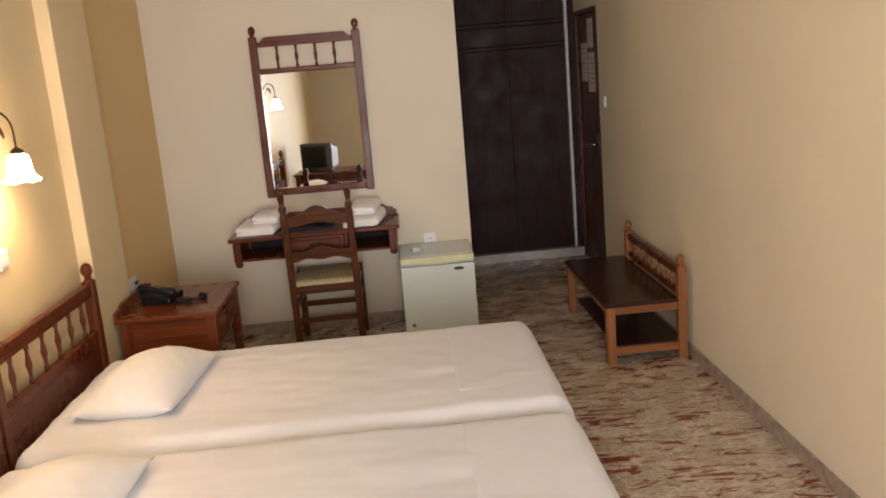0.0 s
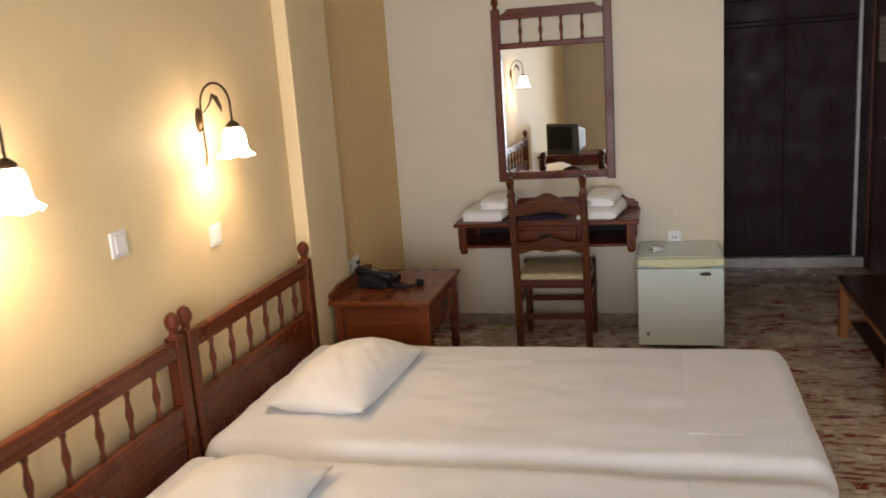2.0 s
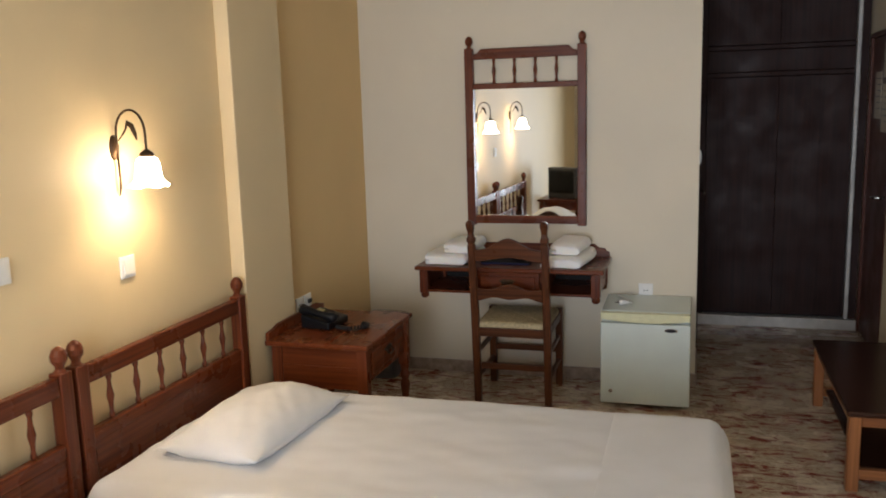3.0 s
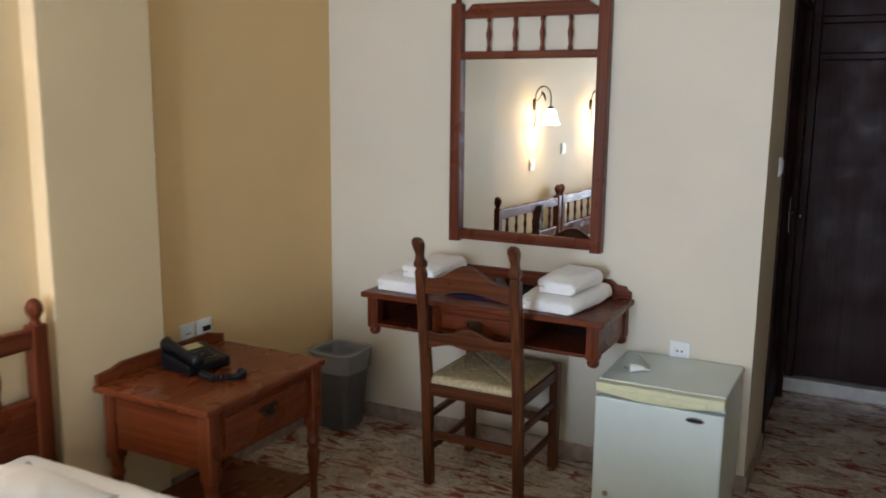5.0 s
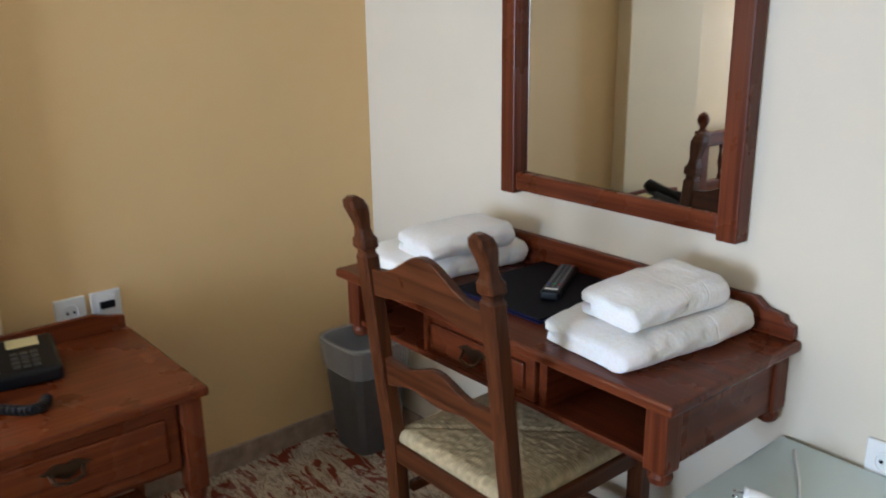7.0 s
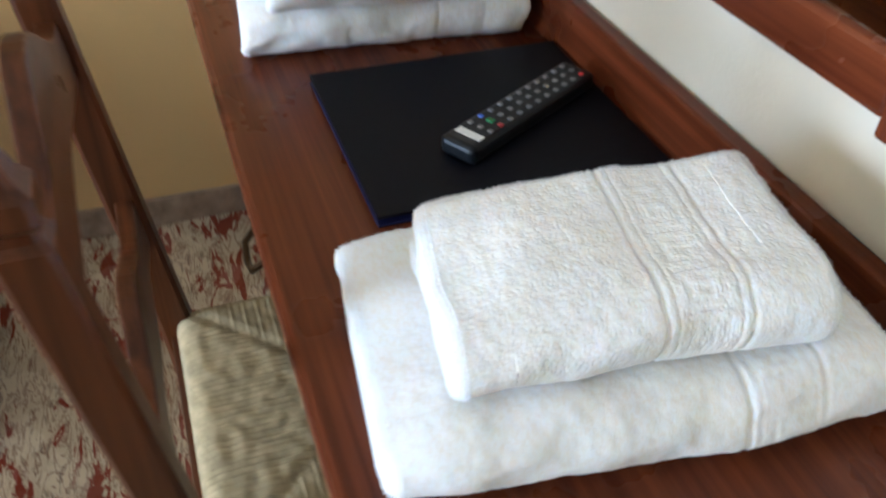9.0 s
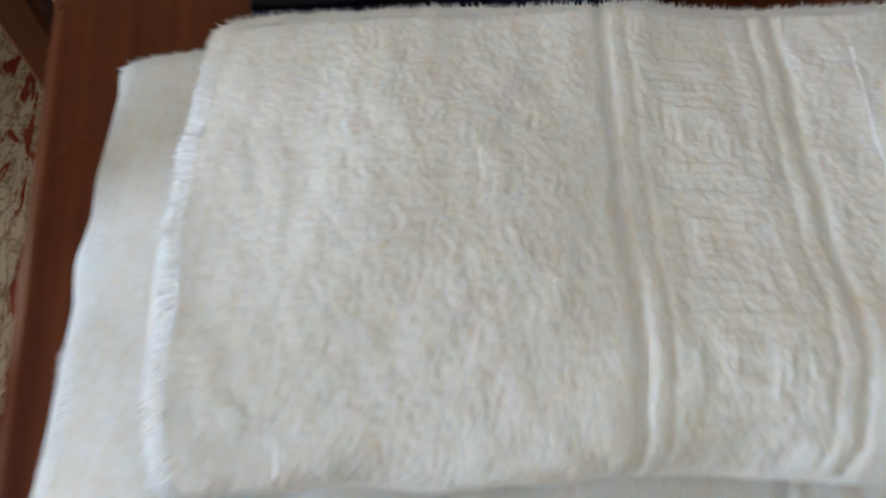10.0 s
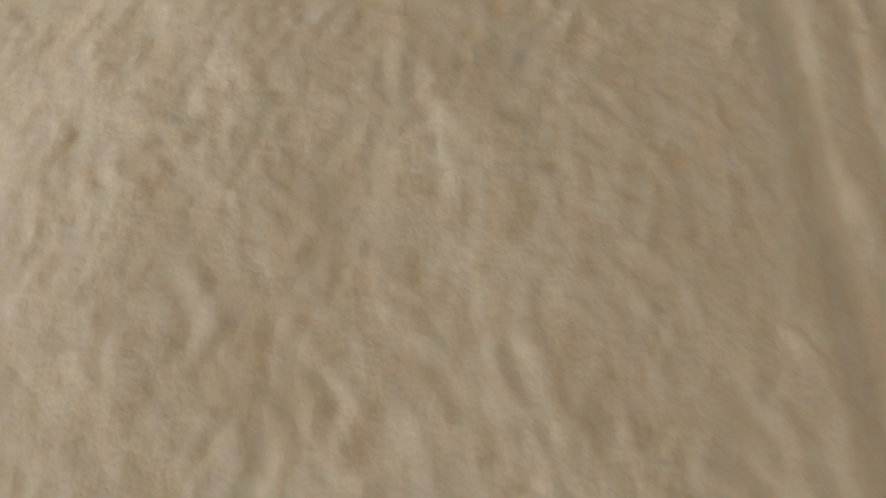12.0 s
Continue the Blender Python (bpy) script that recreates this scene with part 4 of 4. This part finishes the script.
# ---- fridge ----
def fridge():
    t = thing("mini_fridge", "small pale white fridge with yellowed top edge", "fridge", (0.77, 5.868, 0))
    W, D, H = 0.472, 0.45, 0.54
    part("body", box(0.003, W - 0.003, 0.05, D, 0.02, H - 0.02, 0.006), FRIDGE, t)
    part("top_panel", box(0, W, 0.035, D, H - 0.02, H, 0.006), FRIDGE, t)
    d = part("door", box(0, W, 0.004, 0.045, 0.025, H - 0.062, 0.007), FRIDGE, t)
    out = [(W * s / 12, H - 0.058) for s in range(13)] + [(W * (1 - s / 12), H - 0.004 - 0.010 * math.sin(math.pi * s / 12) * 0) for s in range(13)]
    c = plate(out, -0.004, 0.05, "y", 0.006)
    for v in c.verts:
        if v.co.z < H - 0.03:
            v.co.z += 0.018 * (abs(v.co.x - W / 2) / (W / 2)) ** 2
    part("top_cap", c, YELLOWED, t, "yellowed plastic cap strip")
    part("grip_recess", box(0.06, W - 0.06, -0.006, 0.0, H - 0.044, H - 0.022, 0.003), YELLOWED, t)
    bd = lathe([(0.001, 0), (0.034, 0), (0.034, 0.003), (0.028, 0.005), (0.001, 0.005)], 24)
    bd.transform(Matrix.Translation((W - 0.10, 0.004, H - 0.092)) @ Matrix.Diagonal((1, 1, 0.34, 1)) @ Matrix.Rotation(radians(90), 4, "X"))
    part("badge", bd, STEEL, d, "oval chrome badge")
    part("badge_centre", box(W - 0.125, W - 0.075, -0.0022, -0.001, H - 0.097, H - 0.087, 0.0004), DARK, d)
    lk = lathe([(0.001, 0), (0.011, 0), (0.011, 0.004), (0.001, 0.004)], 16)
    lk.transform(Matrix.Translation((0.055, 0.004, 0.095)) @ Matrix.Rotation(radians(90), 4, "X"))
    part("lock", lk, STEEL, d, "round metal lock")
    for x in (0.05, W - 0.05):
        for y in (0.09, D - 0.05):
            part("foot", lathe([(0.014, 0), (0.016, 0.021)], 12, (x, y, 0)), DARK, t)


fridge()
t = thing("power_plug", "white unplugged power plug with cord on fridge", "plug", (0.885, 6.035, 0.5415), 25)
part("plug_body", tube([(-0.03, 0, 0.017), (-0.02, 0, 0.017), (0.0, 0, 0.017), (0.018, 0, 0.015), (0.03, 0, 0.012)], [0.017, 0.017, 0.014, 0.010, 0.005], 14), PLASTIC, t, smooth=True)
for y in (-0.0095, 0.0095):
    part("pin", tube([(-0.05, y, 0.017), (-0.03, y, 0.017)], 0.0024, 8), STEEL, t, smooth=True)
part("cord", tube([(0.03, 0, 0.012), (0.05, 0.01, 0.006), (0.065, 0.05, 0.005), (0.06, 0.12, 0.005), (0.05, 0.19, 0.006), (0.045, 0.235, 0.004)], 0.0035, 8), PLASTIC, t, smooth=True)


# ---- bench along the right wall ----
def bench():
    t = thing("bench", "wooden luggage bench with dark seat and spindled back", "bench", (1.885, 5.055, 0))
    W, L = 0.455, 1.10
    for y in (0.0, L - 0.05):
        part("front_leg", box(0, 0.05, y, y + 0.05, 0, 0.335, 0.005), BENCH_Z, t)
        b = box(W - 0.05, W, y, y + 0.05, 0, 0.53, 0.005)
        lathe(finial(0.021), 14, (W - 0.025, y + 0.025, 0.528), b)
        part("back_post", b, BENCH_Z, t)
        part("end_rail", box(0.05, W - 0.05, y + 0.008, y + 0.042, 0.29, 0.335, 0.005), BENCH_X, t)
        part("end_stretcher", box(0.05, W - 0.05, y + 0.01, y + 0.04, 0.055, 0.10, 0.005), BENCH_X, t)
    part("front_rail", box(0.008, 0.042, 0.05, L - 0.05, 0.29, 0.335, 0.005), BENCH_Y, t)
    part("seat_board", box(-0.01, W - 0.052, -0.012, L + 0.012, 0.337, 0.36, 0.007), SLAB_Y, t, "dark stained seat board")
    part("low_shelf", box(0.06, W - 0.012, 0.044, L - 0.044, 0.082, 0.10, 0.004), SLAB_Y, t, "dark stained lower shelf")
    part("back_top_rail", box(W - 0.042, W - 0.01, 0.05, L - 0.05, 0.475, 0.52, 0.006), RED_Y, t)
    part("back_low_rail", box(W - 0.042, W - 0.01, 0.05, L - 0.05, 0.362, 0.395, 0.006), RED_Y, t)
    for k in range(7):
        part("spindle", lathe(spindle(0.08, 0.010), 10, (W - 0.026, 0.05 + (L - 0.10) * (k + 1) / 8, 0.395)), BENCH_Z, t, smooth=True)


bench()

# ---- television on its low table, seen in the mirror ----
t = thing("side_table", "brown wooden table under the television", "table", (-0.30, 1.55, 0))
part("top", box(-0.40, 0.62, -0.26, 0.26, 0.555, 0.58, 0.006), RED_X, t)
part("apron", box(-0.34, 0.56, 0.19, 0.21, 0.45, 0.555, 0.003), RED_X, t)
for x in (-0.38, 0.55):
    for y in (-0.24, 0.19):
        part("leg", box(x, x + 0.05, y, y + 0.05, 0, 0.555, 0.004), RED_Z, t)
t = thing("television", "old grey box television standing on wooden table", "television", (-0.36, 1.55, 0.581), 208)
t.scale = (0.86, 0.86, 0.76)
b = box(-0.24, 0.24, -0.20, -0.08, 0, 0.46, 0.02)
part("cabinet", b, TVBODY, t)
b = box(-0.20, 0.20, -0.08, 0.20, 0.03, 0.42, 0.03)
for v in b.verts:
    if v.co.y > 0.1:
        v.co.x *= 0.7
        v.co.z = 0.2 + (v.co.z - 0.2) * 0.75
part("tube_housing", b, TVBODY, t)
b = slab(0.42, 0.34, 0, 0.02, 24, 20, None, 0.05)
b.transform(Matrix.Translation((0, -0.20, 0.25)) @ Matrix.Rotation(radians(90), 4, "X"))
part("screen", b, DARK, t, "dark glass screen", smooth=True)
